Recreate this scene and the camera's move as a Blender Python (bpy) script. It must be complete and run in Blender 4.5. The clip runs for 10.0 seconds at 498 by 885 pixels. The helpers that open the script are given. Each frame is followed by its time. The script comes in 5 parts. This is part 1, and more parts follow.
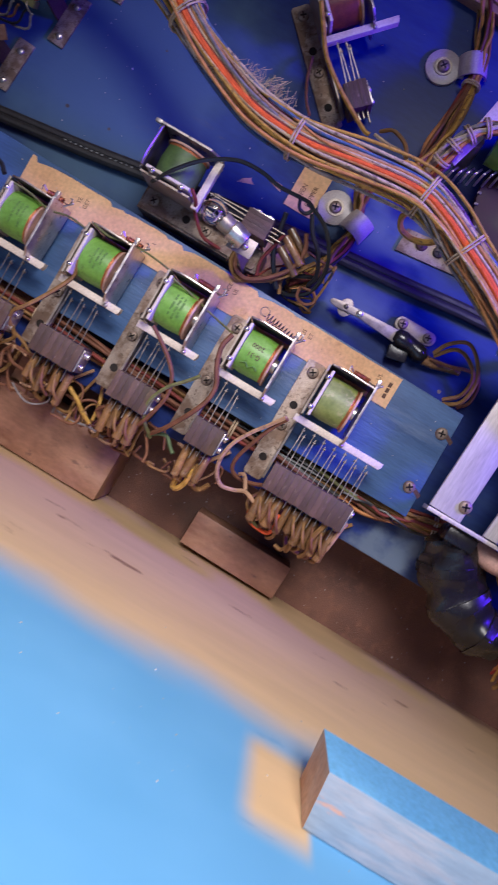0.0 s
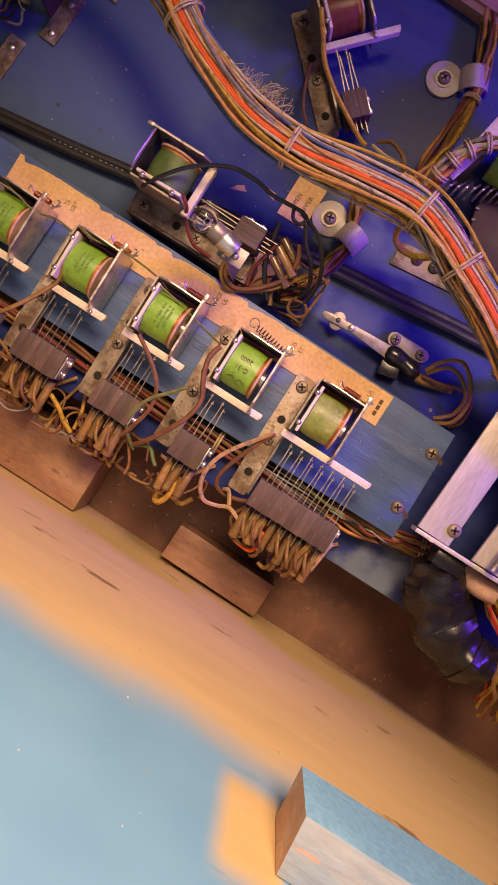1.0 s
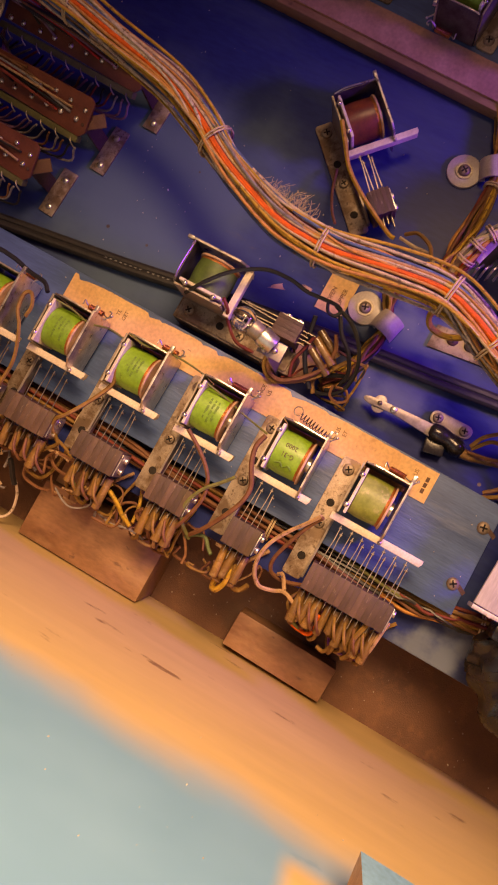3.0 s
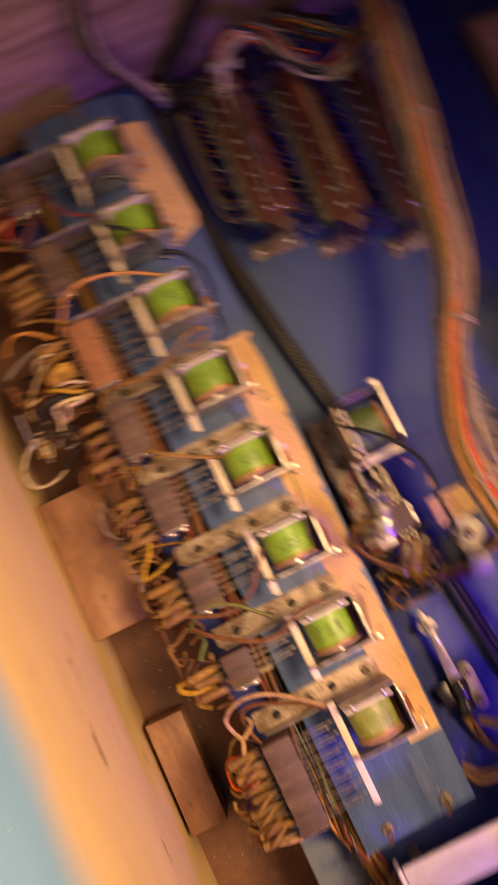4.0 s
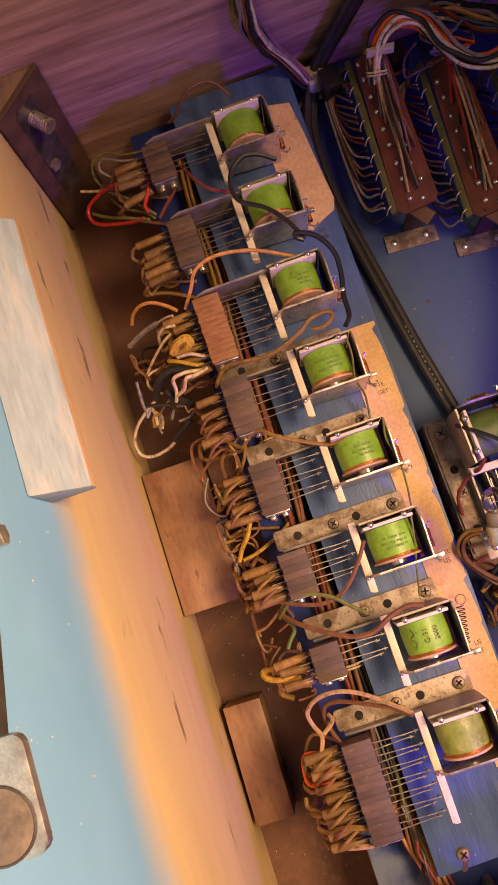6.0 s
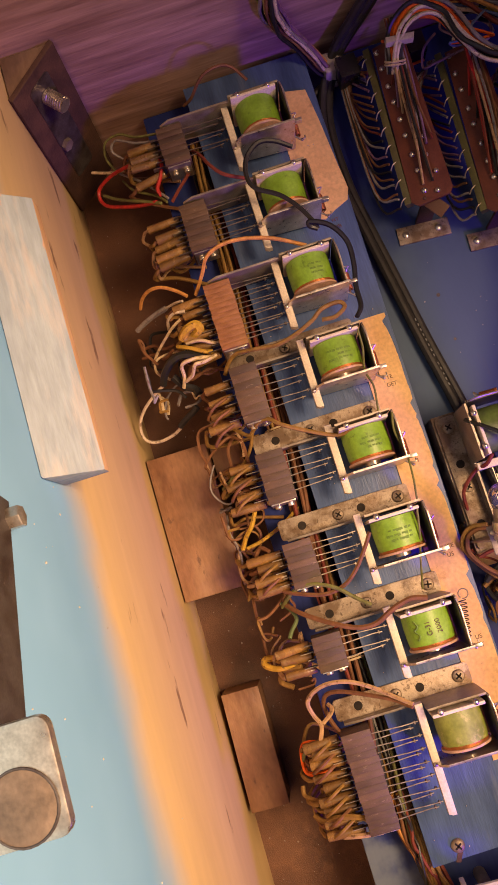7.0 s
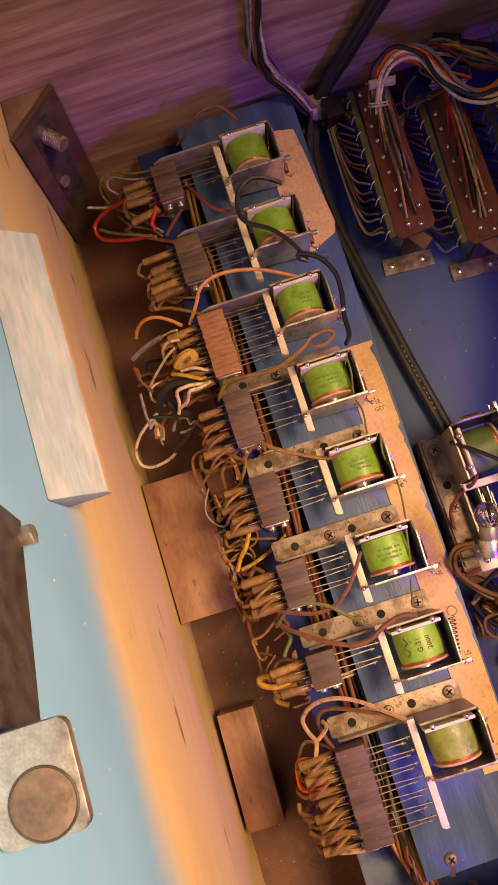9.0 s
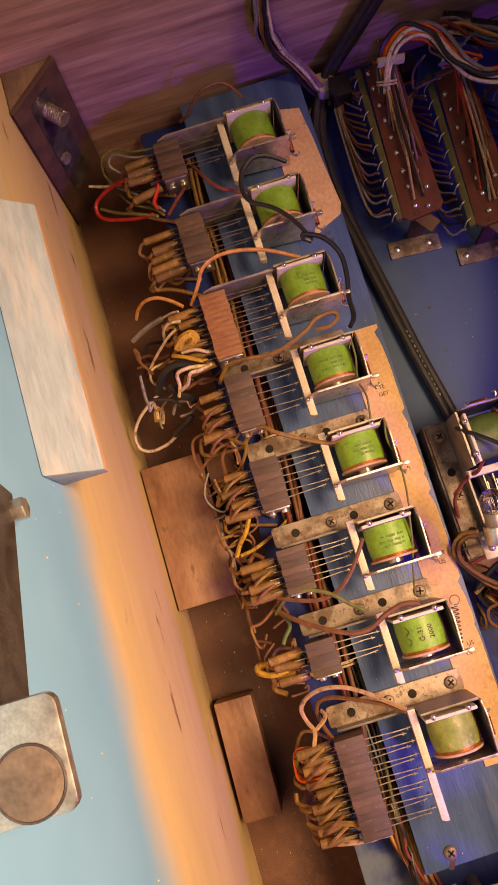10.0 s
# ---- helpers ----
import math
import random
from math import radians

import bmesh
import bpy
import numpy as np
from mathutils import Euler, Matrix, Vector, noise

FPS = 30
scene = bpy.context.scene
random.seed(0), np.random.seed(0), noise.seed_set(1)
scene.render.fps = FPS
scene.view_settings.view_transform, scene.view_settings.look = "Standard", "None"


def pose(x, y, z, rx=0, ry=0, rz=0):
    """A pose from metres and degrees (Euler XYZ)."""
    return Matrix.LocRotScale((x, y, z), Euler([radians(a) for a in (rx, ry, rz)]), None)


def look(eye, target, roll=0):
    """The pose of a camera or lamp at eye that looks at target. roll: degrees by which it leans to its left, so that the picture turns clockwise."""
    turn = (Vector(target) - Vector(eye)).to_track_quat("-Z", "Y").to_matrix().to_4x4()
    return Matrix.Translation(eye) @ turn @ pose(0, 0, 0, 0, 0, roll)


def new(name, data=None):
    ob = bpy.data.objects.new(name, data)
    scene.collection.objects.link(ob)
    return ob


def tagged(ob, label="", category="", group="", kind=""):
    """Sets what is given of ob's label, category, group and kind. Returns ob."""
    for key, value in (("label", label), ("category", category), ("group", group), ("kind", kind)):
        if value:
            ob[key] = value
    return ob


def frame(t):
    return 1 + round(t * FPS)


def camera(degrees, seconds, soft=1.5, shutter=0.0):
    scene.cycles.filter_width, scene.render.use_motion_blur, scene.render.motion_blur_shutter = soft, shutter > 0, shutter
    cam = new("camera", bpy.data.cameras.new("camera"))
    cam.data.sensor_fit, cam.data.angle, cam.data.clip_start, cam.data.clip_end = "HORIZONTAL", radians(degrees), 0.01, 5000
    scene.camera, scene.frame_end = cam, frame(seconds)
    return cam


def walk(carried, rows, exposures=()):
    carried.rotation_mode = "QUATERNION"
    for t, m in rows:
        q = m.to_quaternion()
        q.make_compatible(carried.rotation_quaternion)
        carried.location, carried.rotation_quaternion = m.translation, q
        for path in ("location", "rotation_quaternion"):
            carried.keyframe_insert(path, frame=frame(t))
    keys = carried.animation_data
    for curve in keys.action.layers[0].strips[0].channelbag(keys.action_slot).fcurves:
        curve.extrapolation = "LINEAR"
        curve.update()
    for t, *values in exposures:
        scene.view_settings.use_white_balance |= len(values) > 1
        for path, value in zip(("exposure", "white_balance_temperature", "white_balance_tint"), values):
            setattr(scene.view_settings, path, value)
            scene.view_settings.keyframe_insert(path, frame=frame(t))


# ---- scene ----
cam = camera(36.526, 10.0, soft=1.6, shutter=0.8)
# seconds, eye, Euler degrees
PATH = [
    (0, 0.00107, -0.03249, 0.43173, -1.492, 2.741, 30.724),
    (0.5, 0.00430, -0.02811, 0.42303, -1.120, 1.796, 30.940),
    (1, -0.00059, -0.02725, 0.41962, -1.093, 1.952, 32.401),
    (1.5, -0.00174, -0.02680, 0.41791, -1.000, 2.126, 32.812),
    (2, 0.00568, -0.02301, 0.43225, 1.737, 6.161, 30.486),
    (2.2, 0.00252, -0.02327, 0.43225, 2.695, 7.574, 29.679),
    (3.3, 0.01000, -0.01800, 0.43350, 5.471, 7.205, 29.253),
    (3.5, 0.00400, -0.00800, 0.43450, 5.601, 7.922, 33.749),
    (3.6, -0.01200, -0.00600, 0.43700, 6.211, 7.491, 39.267),
    (3.7, -0.03400, -0.01000, 0.43800, 6.898, 3.950, 46.662),
    (3.8, -0.05400, -0.01500, 0.43800, 7.813, -0.484, 51.968),
    (3.9, -0.07200, -0.02400, 0.43400, 8.148, -1.083, 57.796),
    (4, -0.08600, -0.03500, 0.43100, 8.499, -0.563, 64.029),
    (4.2, -0.08750, -0.04400, 0.43050, 10.299, 0.832, 69.468),
    (4.5, -0.08401, -0.05081, 0.42505, 10.608, 2.972, 70.303),
    (5, -0.08034, -0.05082, 0.42518, 10.108, 4.401, 70.925),
    (5.5, -0.07929, -0.04737, 0.42384, 9.899, 5.409, 71.038),
    (7, -0.08226, -0.05742, 0.42271, 8.666, 4.444, 73.189),
    (7.5, -0.08252, -0.05935, 0.42371, 8.917, 4.405, 73.232),
    (8, -0.08132, -0.06053, 0.42891, 9.354, 3.844, 72.567),
    (8.5, -0.07914, -0.05715, 0.43413, 10.295, 3.757, 72.365),
    (9, -0.07899, -0.06097, 0.43591, 10.704, 3.593, 72.550),
    (9.5, -0.07646, -0.06187, 0.43090, 10.712, 3.566, 72.954),
    (10, -0.07483, -0.06286, 0.42660, 10.357, 3.534, 73.285),
]
walk(cam, [(t, pose(*p)) for t, *p in PATH], [(0.0, -0.25, 3950, 10), (0.3, -0.19, 4400, 12), (0.5, -0.15, 4850, 14), (0.8, -0.12, 5500, 15), (1.1, -0.12, 6150, 16), (1.5, -0.08, 7300, 18), (3.5, -0.03, 7600, 19), (4.6, 0.04, 6350, 14), (8.0, 0.03, 6650, 15), (10.0, 0.03, 6700, 15)])

# ---- light: a warm work lamp, a violet LED lamp at the far side, a dim room ----
world = bpy.data.worlds.new("room_glow")
scene.world = world
world.use_nodes = True
world.node_tree.nodes["Background"].inputs[0].default_value = (0.64, 0.37, 0.58, 1)
world.node_tree.nodes["Background"].inputs[1].default_value = 0.185


def lamp(name, kind, eye, target, power, colour, size, spot=0.0):
    data = bpy.data.lights.new(name, kind)
    data.energy, data.color = power, colour
    if kind == "AREA":
        data.shape, data.size = "DISK", size
    else:
        data.shadow_soft_size, data.spot_size, data.spot_blend = size, radians(spot), 1.0
    ob = new(name, data)
    ob.matrix_world = look(eye, target)
    return ob


lamp("work_lamp_light", "SPOT", (-0.01, 0.31, 0.72), (-0.045, -0.215, 0.08), 61.0, (1.0, 0.65, 0.34), 0.17, 60)
lamp("violet_led_light", "SPOT", (0.42, 0.28, 0.25), (0.06, 0.1, -0.02), 19.0, (0.22, 0.04, 1.0), 0.05, 58)

# ---- materials ----


def material(name, base, rough=0.5, metal=0.0, other=None, scale=120.0, spread=0.35, bump=0.15, fine=900.0, stretch=(1, 1, 1), random_hue=0.0, clear=0.0, coat=0.0, patches=(), still=False):
    """A surface with stains at one scale and grain at another, in metres of the object's own space."""
    m = bpy.data.materials.new(name)
    m.use_nodes = True
    n, link = m.node_tree.nodes, m.node_tree.links.new
    s = n["Principled BSDF"]
    s.inputs["Roughness"].default_value, s.inputs["Metallic"].default_value = rough, metal
    s.inputs["Transmission Weight"].default_value, s.inputs["Coat Weight"].default_value, s.inputs["Coat Roughness"].default_value = clear, coat, 0.3
    where, map_ = n.new("ShaderNodeTexCoord"), n.new("ShaderNodeMapping")
    map_.inputs["Scale"].default_value = stretch
    info, shift, moved = n.new("ShaderNodeObjectInfo"), n.new("ShaderNodeMath"), n.new("ShaderNodeVectorMath")
    shift.operation, shift.inputs[1].default_value = "MULTIPLY", 0.0 if still else 3.7
    link(info.outputs["Random"], shift.inputs[0])
    link(where.outputs["Object"], moved.inputs[0])
    link(shift.outputs[0], moved.inputs[1])
    link(moved.outputs[0], map_.inputs["Vector"])
    stains, grain = n.new("ShaderNodeTexNoise"), n.new("ShaderNodeTexNoise")
    stains.inputs["Scale"].default_value, stains.inputs["Detail"].default_value = scale, 5.0
    grain.inputs["Scale"].default_value, grain.inputs["Detail"].default_value = fine, 3.0
    for t in (stains, grain):
        link(map_.outputs[0], t.inputs["Vector"])
    ramp = n.new("ShaderNodeValToRGB")
    ramp.color_ramp.elements[0].position, ramp.color_ramp.elements[1].position = 0.5 - spread / 2, 0.5 + spread / 2
    second = other or tuple(c * 0.6 for c in base)
    ramp.color_ramp.elements[0].color, ramp.color_ramp.elements[1].color = (*second, 1), (*base, 1)
    link(stains.outputs[0], ramp.inputs[0])
    shade = n.new("ShaderNodeMix")
    shade.data_type, shade.blend_type = "RGBA", "MULTIPLY"
    shade.inputs[0].default_value = 0.35
    link(ramp.outputs[0], shade.inputs[6])
    pale = n.new("ShaderNodeMapRange")
    pale.inputs[1].default_value, pale.inputs[2].default_value, pale.inputs[3].default_value, pale.inputs[4].default_value = 0.3, 0.7, 0.55, 1.25
    link(grain.outputs[0], pale.inputs[0])
    link(pale.outputs[0], shade.inputs[7])
    out = shade.outputs[2]
    for k, (tone, size, low, high, most) in enumerate(patches):
        spot, cut, over, move = n.new("ShaderNodeTexNoise"), n.new("ShaderNodeMapRange"), n.new("ShaderNodeMix"), n.new("ShaderNodeMapping")
        move.inputs["Location"].default_value, move.inputs["Scale"].default_value = (3.1 * k + 1, 1.7 * k, 0.4), stretch
        spot.inputs["Scale"].default_value, spot.inputs["Detail"].default_value, spot.inputs["Roughness"].default_value = size, 6.0, 0.65
        cut.inputs[1].default_value, cut.inputs[2].default_value, cut.inputs[4].default_value = low, high, most
        over.data_type, over.inputs[7].default_value = "RGBA", (*tone, 1)
        link(moved.outputs[0], move.inputs["Vector"])
        link(move.outputs[0], spot.inputs["Vector"])
        link(spot.outputs[0], cut.inputs[0])
        link(cut.outputs[0], over.inputs[0])
        link(out, over.inputs[6])
        out = over.outputs[2]
    if random_hue:
        hue = n.new("ShaderNodeHueSaturation")
        span = n.new("ShaderNodeMapRange")
        span.inputs[3].default_value, span.inputs[4].default_value = 1 - random_hue, 1 + random_hue
        link(info.outputs["Random"], span.inputs[0])
        link(span.outputs[0], hue.inputs["Value"])
        link(out, hue.inputs["Color"])
        out = hue.outputs[0]
    link(out, s.inputs["Base Color"])
    dull = n.new("ShaderNodeMapRange")
    dull.inputs[3].default_value, dull.inputs[4].default_value = max(rough - 0.15, 0.03), min(rough + 0.2, 1)
    link(stains.outputs[0], dull.inputs[0])
    link(dull.outputs[0], s.inputs["Roughness"])
    if bump:
        b = n.new("ShaderNodeBump")
        b.inputs["Strength"].default_value, b.inputs["Distance"].default_value = bump, 0.0006
        link(grain.outputs[0], b.inputs["Height"])
        link(b.outputs[0], s.inputs["Normal"])
    return m


def wall_material():
    """Bare pine ply with a soft-edged blue overspray above, masked off where cleats were held."""
    m = material("bare_pine_oversprayed_blue", (0.72, 0.53, 0.28), 0.6, other=(0.63, 0.44, 0.2), scale=11, spread=0.6, fine=120, stretch=(0.2, 1, 1), bump=0.06, still=True)
    n, link = m.node_tree.nodes, m.node_tree.links.new
    s = n["Principled BSDF"]
    wood = s.inputs["Base Color"].links[0].from_socket
    where, split, cloud = n.new("ShaderNodeTexCoord"), n.new("ShaderNodeSeparateXYZ"), n.new("ShaderNodeTexNoise")
    link(where.outputs["Object"], split.inputs[0])
    cloud.inputs["Scale"].default_value = 22
    link(where.outputs["Object"], cloud.inputs["Vector"])

    def math_node(kind, a, b=None):
        k = n.new("ShaderNodeMath")
        k.operation = kind
        for socket, v in zip(k.inputs, (a, b)):
            if isinstance(v, (int, float)):
                socket.default_value = v
            elif v is not None:
                link(v, socket)
        return k.outputs[0]

    def soft(value, low, high):
        r = n.new("ShaderNodeMapRange")
        r.interpolation_type = "SMOOTHSTEP"
        r.inputs[1].default_value, r.inputs[2].default_value = low, high
        link(value, r.inputs[0])
        return r.outputs[0]

    x, z = split.outputs[0], split.outputs[2]
    wobble = math_node("MULTIPLY", math_node("SUBTRACT", cloud.outputs[0], 0.5), 0.03)
    spray = soft(math_node("ADD", z, wobble), 0.112, 0.162)
    mixed = spray
    patch = math_node("MULTIPLY", math_node("MULTIPLY", soft(x, 0.044, 0.054), soft(math_node("MULTIPLY", x, -1.0), -0.074, -0.07)), soft(z, 0.15, 0.168))
    patch = math_node("MULTIPLY", patch, soft(math_node("MULTIPLY", z, -1.0), -0.225, -0.205))
    mixed = math_node("MULTIPLY", mixed, math_node("SUBTRACT", 1.0, patch))
    paint = n.new("ShaderNodeValToRGB")
    paint.color_ramp.elements[0].color, paint.color_ramp.elements[1].color = (0.16, 0.36, 0.66, 1), (0.23, 0.46, 0.8, 1)
    link(cloud.outputs[0], paint.inputs[0])
    mix = n.new("ShaderNodeMix")
    mix.data_type = "RGBA"
    link(mixed, mix.inputs[0])
    for node in n:
        if node.type == "MIX" and node.blend_type == "MULTIPLY":
            node.inputs[0].default_value = 0.12
    flecks, long_, cut, marked = n.new("ShaderNodeTexNoise"), n.new("ShaderNodeMapping"), n.new("ShaderNodeMapRange"), n.new("ShaderNodeMix")
    long_.inputs["Scale"].default_value = (0.4, 1, 1)
    flecks.inputs["Scale"].default_value, flecks.inputs["Detail"].default_value = 75, 4
    cut.inputs[1].default_value, cut.inputs[2].default_value, cut.inputs[4].default_value = 0.66, 0.72, 0.8
    marked.data_type, marked.inputs[7].default_value = "RGBA", (0.2, 0.1, 0.05, 1)
    link(where.outputs["Object"], long_.inputs["Vector"])
    link(long_.outputs[0], flecks.inputs["Vector"])
    link(flecks.outputs[0], cut.inputs[0])
    link(cut.outputs[0], marked.inputs[0])
    link(wood, marked.inputs[6])
    # ragged dark brown band low on the side, only towards its two ends
    edge_noise, dark = n.new("ShaderNodeTexNoise"), n.new("ShaderNodeMix")
    edge_noise.inputs["Scale"].default_value, edge_noise.inputs["Detail"].default_value = 14, 6
    link(long_.outputs[0], edge_noise.inputs["Vector"])
    low_edge = math_node("ADD", math_node("MULTIPLY", z, -1.0), math_node("MULTIPLY", math_node("SUBTRACT", edge_noise.outputs[0], 0.5), 0.16))
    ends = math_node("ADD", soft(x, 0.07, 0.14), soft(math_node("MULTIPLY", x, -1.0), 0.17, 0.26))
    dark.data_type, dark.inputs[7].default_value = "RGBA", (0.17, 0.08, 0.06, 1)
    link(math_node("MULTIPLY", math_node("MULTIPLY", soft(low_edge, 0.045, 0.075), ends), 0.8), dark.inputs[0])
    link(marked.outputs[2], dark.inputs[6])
    link(dark.outputs[2], mix.inputs[6])
    link(paint.outputs[0], mix.inputs[7])
    link(mix.outputs[2], s.inputs["Base Color"])
    return m


PANEL_BLUE = material("deep_blue_panel_paint", (0.025, 0.04, 0.2), 0.42, other=(0.018, 0.03, 0.14), scale=18, spread=0.5, fine=420, stretch=(0.25, 1, 1), bump=0.1, still=True, patches=(((0.06, 0.09, 0.19), 16, 0.52, 0.68, 0.7), ((0.13, 0.085, 0.06), 70, 0.68, 0.74, 0.7)))


def worn(m, centre, reach, tone, most):
    """A rubbed, dusty area of a painted face, with a ragged rim."""
    n, link = m.node_tree.nodes, m.node_tree.links.new
    s = n["Principled BSDF"]
    under = s.inputs["Base Color"].links[0].from_socket
    where, off, far, rag, sum_, cut, over = (n.new("ShaderNode" + k) for k in ("TexCoord", "VectorMath", "VectorMath", "TexNoise", "Math", "MapRange", "Mix"))
    off.operation, off.inputs[1].default_value = "SUBTRACT", centre
    far.operation, rag.inputs["Scale"].default_value, rag.inputs["Detail"].default_value = "LENGTH", 26, 5
    sum_.operation, sum_.inputs[1].default_value = "MULTIPLY_ADD", 0.12
    cut.interpolation_type = "SMOOTHSTEP"
    cut.inputs[1].default_value, cut.inputs[2].default_value, cut.inputs[3].default_value, cut.inputs[4].default_value = reach * 0.45 + 0.06, reach * 1.3 + 0.06, most, 0.0
    over.data_type, over.inputs[7].default_value = "RGBA", (*tone, 1)
    link(where.outputs["Object"], off.inputs[0])
    link(off.outputs[0], far.inputs[0])
    link(where.outputs["Object"], rag.inputs["Vector"])
    link(rag.outputs[0], sum_.inputs[0])
    link(far.outputs["Value"], sum_.inputs[2])
    link(sum_.outputs[0], cut.inputs[0])
    link(cut.outputs[0], over.inputs[0])
    link(under, over.inputs[6])
    link(over.outputs[2], s.inputs["Base Color"])


PANEL_BLUE.node_tree.nodes["Principled BSDF"].inputs["Specular IOR Level"].default_value = 0.22
worn(PANEL_BLUE, (-0.19, 0.085, -0.0215), 0.095, (0.11, 0.165, 0.25), 0.85)
worn(PANEL_BLUE, (-0.01, 0.083, -0.0215), 0.03, (0.13, 0.17, 0.24), 0.7)
worn(PANEL_BLUE, (0.09, -0.066, -0.0215), 0.02, (0.16, 0.2, 0.27), 0.8)
PLATE_BLUE = material("blue_painted_plate", (0.075, 0.13, 0.29), 0.42, other=(0.045, 0.08, 0.19), scale=60, fine=700, stretch=(0.2, 1.6, 1), bump=0.3, patches=(((0.17, 0.21, 0.31), 45, 0.58, 0.68, 0.5), ((0.03, 0.05, 0.11), 70, 0.6, 0.68, 0.6),))
PAPER = material("stained_tan_paper", (0.76, 0.5, 0.23), 0.75, other=(0.64, 0.38, 0.16), scale=40, spread=0.4, fine=500, bump=0.12, patches=(((0.27, 0.13, 0.06), 55, 0.6, 0.72, 0.65), ((0.2, 0.09, 0.04), 260, 0.68, 0.74, 0.7)))
HARDBOARD = material("brown_hardboard", (0.15, 0.066, 0.034), 0.5, other=(0.095, 0.04, 0.022), scale=30, fine=1300, bump=0.6, patches=(((0.21, 0.095, 0.045), 90, 0.55, 0.7, 0.6), ((0.06, 0.03, 0.018), 24, 0.57, 0.7, 0.7)))
BROWN_WOOD = material("brown_stained_wood", (0.33, 0.18, 0.1), 0.42, other=(0.18, 0.085, 0.045), scale=45, fine=500, stretch=(0.4, 1, 1), bump=0.35, random_hue=0.15, patches=(((0.42, 0.27, 0.16), 30, 0.54, 0.7, 0.6), ((0.09, 0.042, 0.026), 55, 0.57, 0.72, 0.6), ((0.08, 0.04, 0.03), 190, 0.64, 0.7, 0.7)))
WALL = wall_material()
BLUE_PAINT = material("pale_blue_paint", (0.22, 0.45, 0.77), 0.6, other=(0.17, 0.37, 0.67), scale=25, fine=400, bump=0.1)
PLY = material("aged_plywood", (0.52, 0.34, 0.27), 0.6, other=(0.28, 0.165, 0.125), scale=110, spread=0.36, fine=320, stretch=(1, 0.12, 1.6), bump=0.4, patches=(((0.16, 0.08, 0.06), 60, 0.6, 0.72, 0.7),))
GRIMY = material("grimy_split_wood", (0.2, 0.125, 0.1), 0.75, other=(0.1, 0.06, 0.05), scale=70, spread=0.4, fine=500, stretch=(0.4, 1, 1), bump=0.5)
CLEAT_PAINT = material("worn_pale_blue_paint", (0.32, 0.38, 0.47), 0.65, other=(0.23, 0.28, 0.37), scale=60, spread=0.5, fine=420, stretch=(0.2, 1, 1), bump=0.5, patches=(((0.46, 0.41, 0.42), 110, 0.5, 0.66, 0.6), ((0.55, 0.3, 0.18), 80, 0.64, 0.68, 0.9)))
CLEAT_BARE = material("bare_cleat_wood", (0.6, 0.41, 0.28), 0.65, other=(0.5, 0.27, 0.14), scale=60, fine=420, stretch=(0.25, 1, 1), bump=0.3)
STEEL = material("zinc_plated_steel", (0.4, 0.35, 0.3), 0.42, 0.6, other=(0.25, 0.2, 0.16), scale=120, spread=0.4, fine=1600, bump=0.12, random_hue=0.12)
SPOTTED = material("rust_spotted_zinc", (0.42, 0.35, 0.27), 0.5, 0.45, other=(0.27, 0.2, 0.14), scale=90, spread=0.4, fine=1300, bump=0.3, random_hue=0.12, patches=(((0.14, 0.085, 0.045), 75, 0.46, 0.58, 0.85), ((0.09, 0.055, 0.03), 380, 0.57, 0.64, 0.8)))
BRIGHT = material("bright_steel", (0.72, 0.68, 0.62), 0.3, 0.9, other=(0.5, 0.44, 0.38), scale=200, fine=1500, bump=0.05)
ZINC = material("dull_zinc_sheet", (0.6, 0.54, 0.53), 0.45, 0.35, other=(0.46, 0.4, 0.38), scale=60, spread=0.5, fine=900, stretch=(1, 0.15, 1), bump=0.15, patches=(((0.3, 0.24, 0.2), 130, 0.6, 0.7, 0.5),))
HOLE = material("unlit_hole", (0.012, 0.009, 0.008), 0.95, other=(0.02, 0.014, 0.01), scale=300, bump=0)
SCREW = material("tarnished_screw_steel", (0.36, 0.29, 0.22), 0.5, 0.55, other=(0.2, 0.14, 0.09), scale=260, spread=0.4, fine=1500, bump=0.2, random_hue=0.15)
DARK_STEEL = material("dark_grey_steel", (0.16, 0.14, 0.14), 0.42, 0.7, other=(0.08, 0.06, 0.06), scale=150, fine=1200, bump=0.1)
LEAF = material("switch_blade_metal", (0.42, 0.36, 0.29), 0.34, 0.9, scale=300, fine=1600, bump=0.0)
GREEN = material("lime_green_coil_wrap", (0.25, 0.45, 0.04), 0.4, other=(0.17, 0.32, 0.025), scale=110, spread=0.35, fine=600, bump=0.1, random_hue=0.15, patches=(((0.07, 0.11, 0.015), 190, 0.6, 0.68, 0.6),))
# the lamp relay's wrap: green darkened for dirt and for the shadow on it
DULL_GREEN = material("dirty_shadowed_green_coil_wrap", (0.11, 0.17, 0.04), 0.5, other=(0.06, 0.09, 0.025), scale=90, spread=0.4, fine=600, bump=0.1)
OLIVE = material("faded_olive_coil_wrap", (0.3, 0.34, 0.07), 0.45, other=(0.17, 0.21, 0.035), scale=110, spread=0.4, fine=600, bump=0.1, patches=(((0.45, 0.42, 0.15), 150, 0.58, 0.66, 0.6),))
COPPER = material("copper_windings", (0.55, 0.2, 0.06), 0.35, 0.7, scale=200, fine=2000, stretch=(6, 1, 1), bump=0.4)
PINK = material("pinkish_bobbin_plastic", (0.62, 0.38, 0.28), 0.5, scale=150, fine=900)
NYLON = material("yellowed_white_nylon", (0.72, 0.62, 0.52), 0.45, other=(0.6, 0.5, 0.4), scale=100, fine=900, bump=0.05)
CLAMP = material("milky_nylon_clamp", (0.46, 0.39, 0.36), 0.4, other=(0.36, 0.3, 0.28), scale=120, fine=900, bump=0.05, coat=0.3)
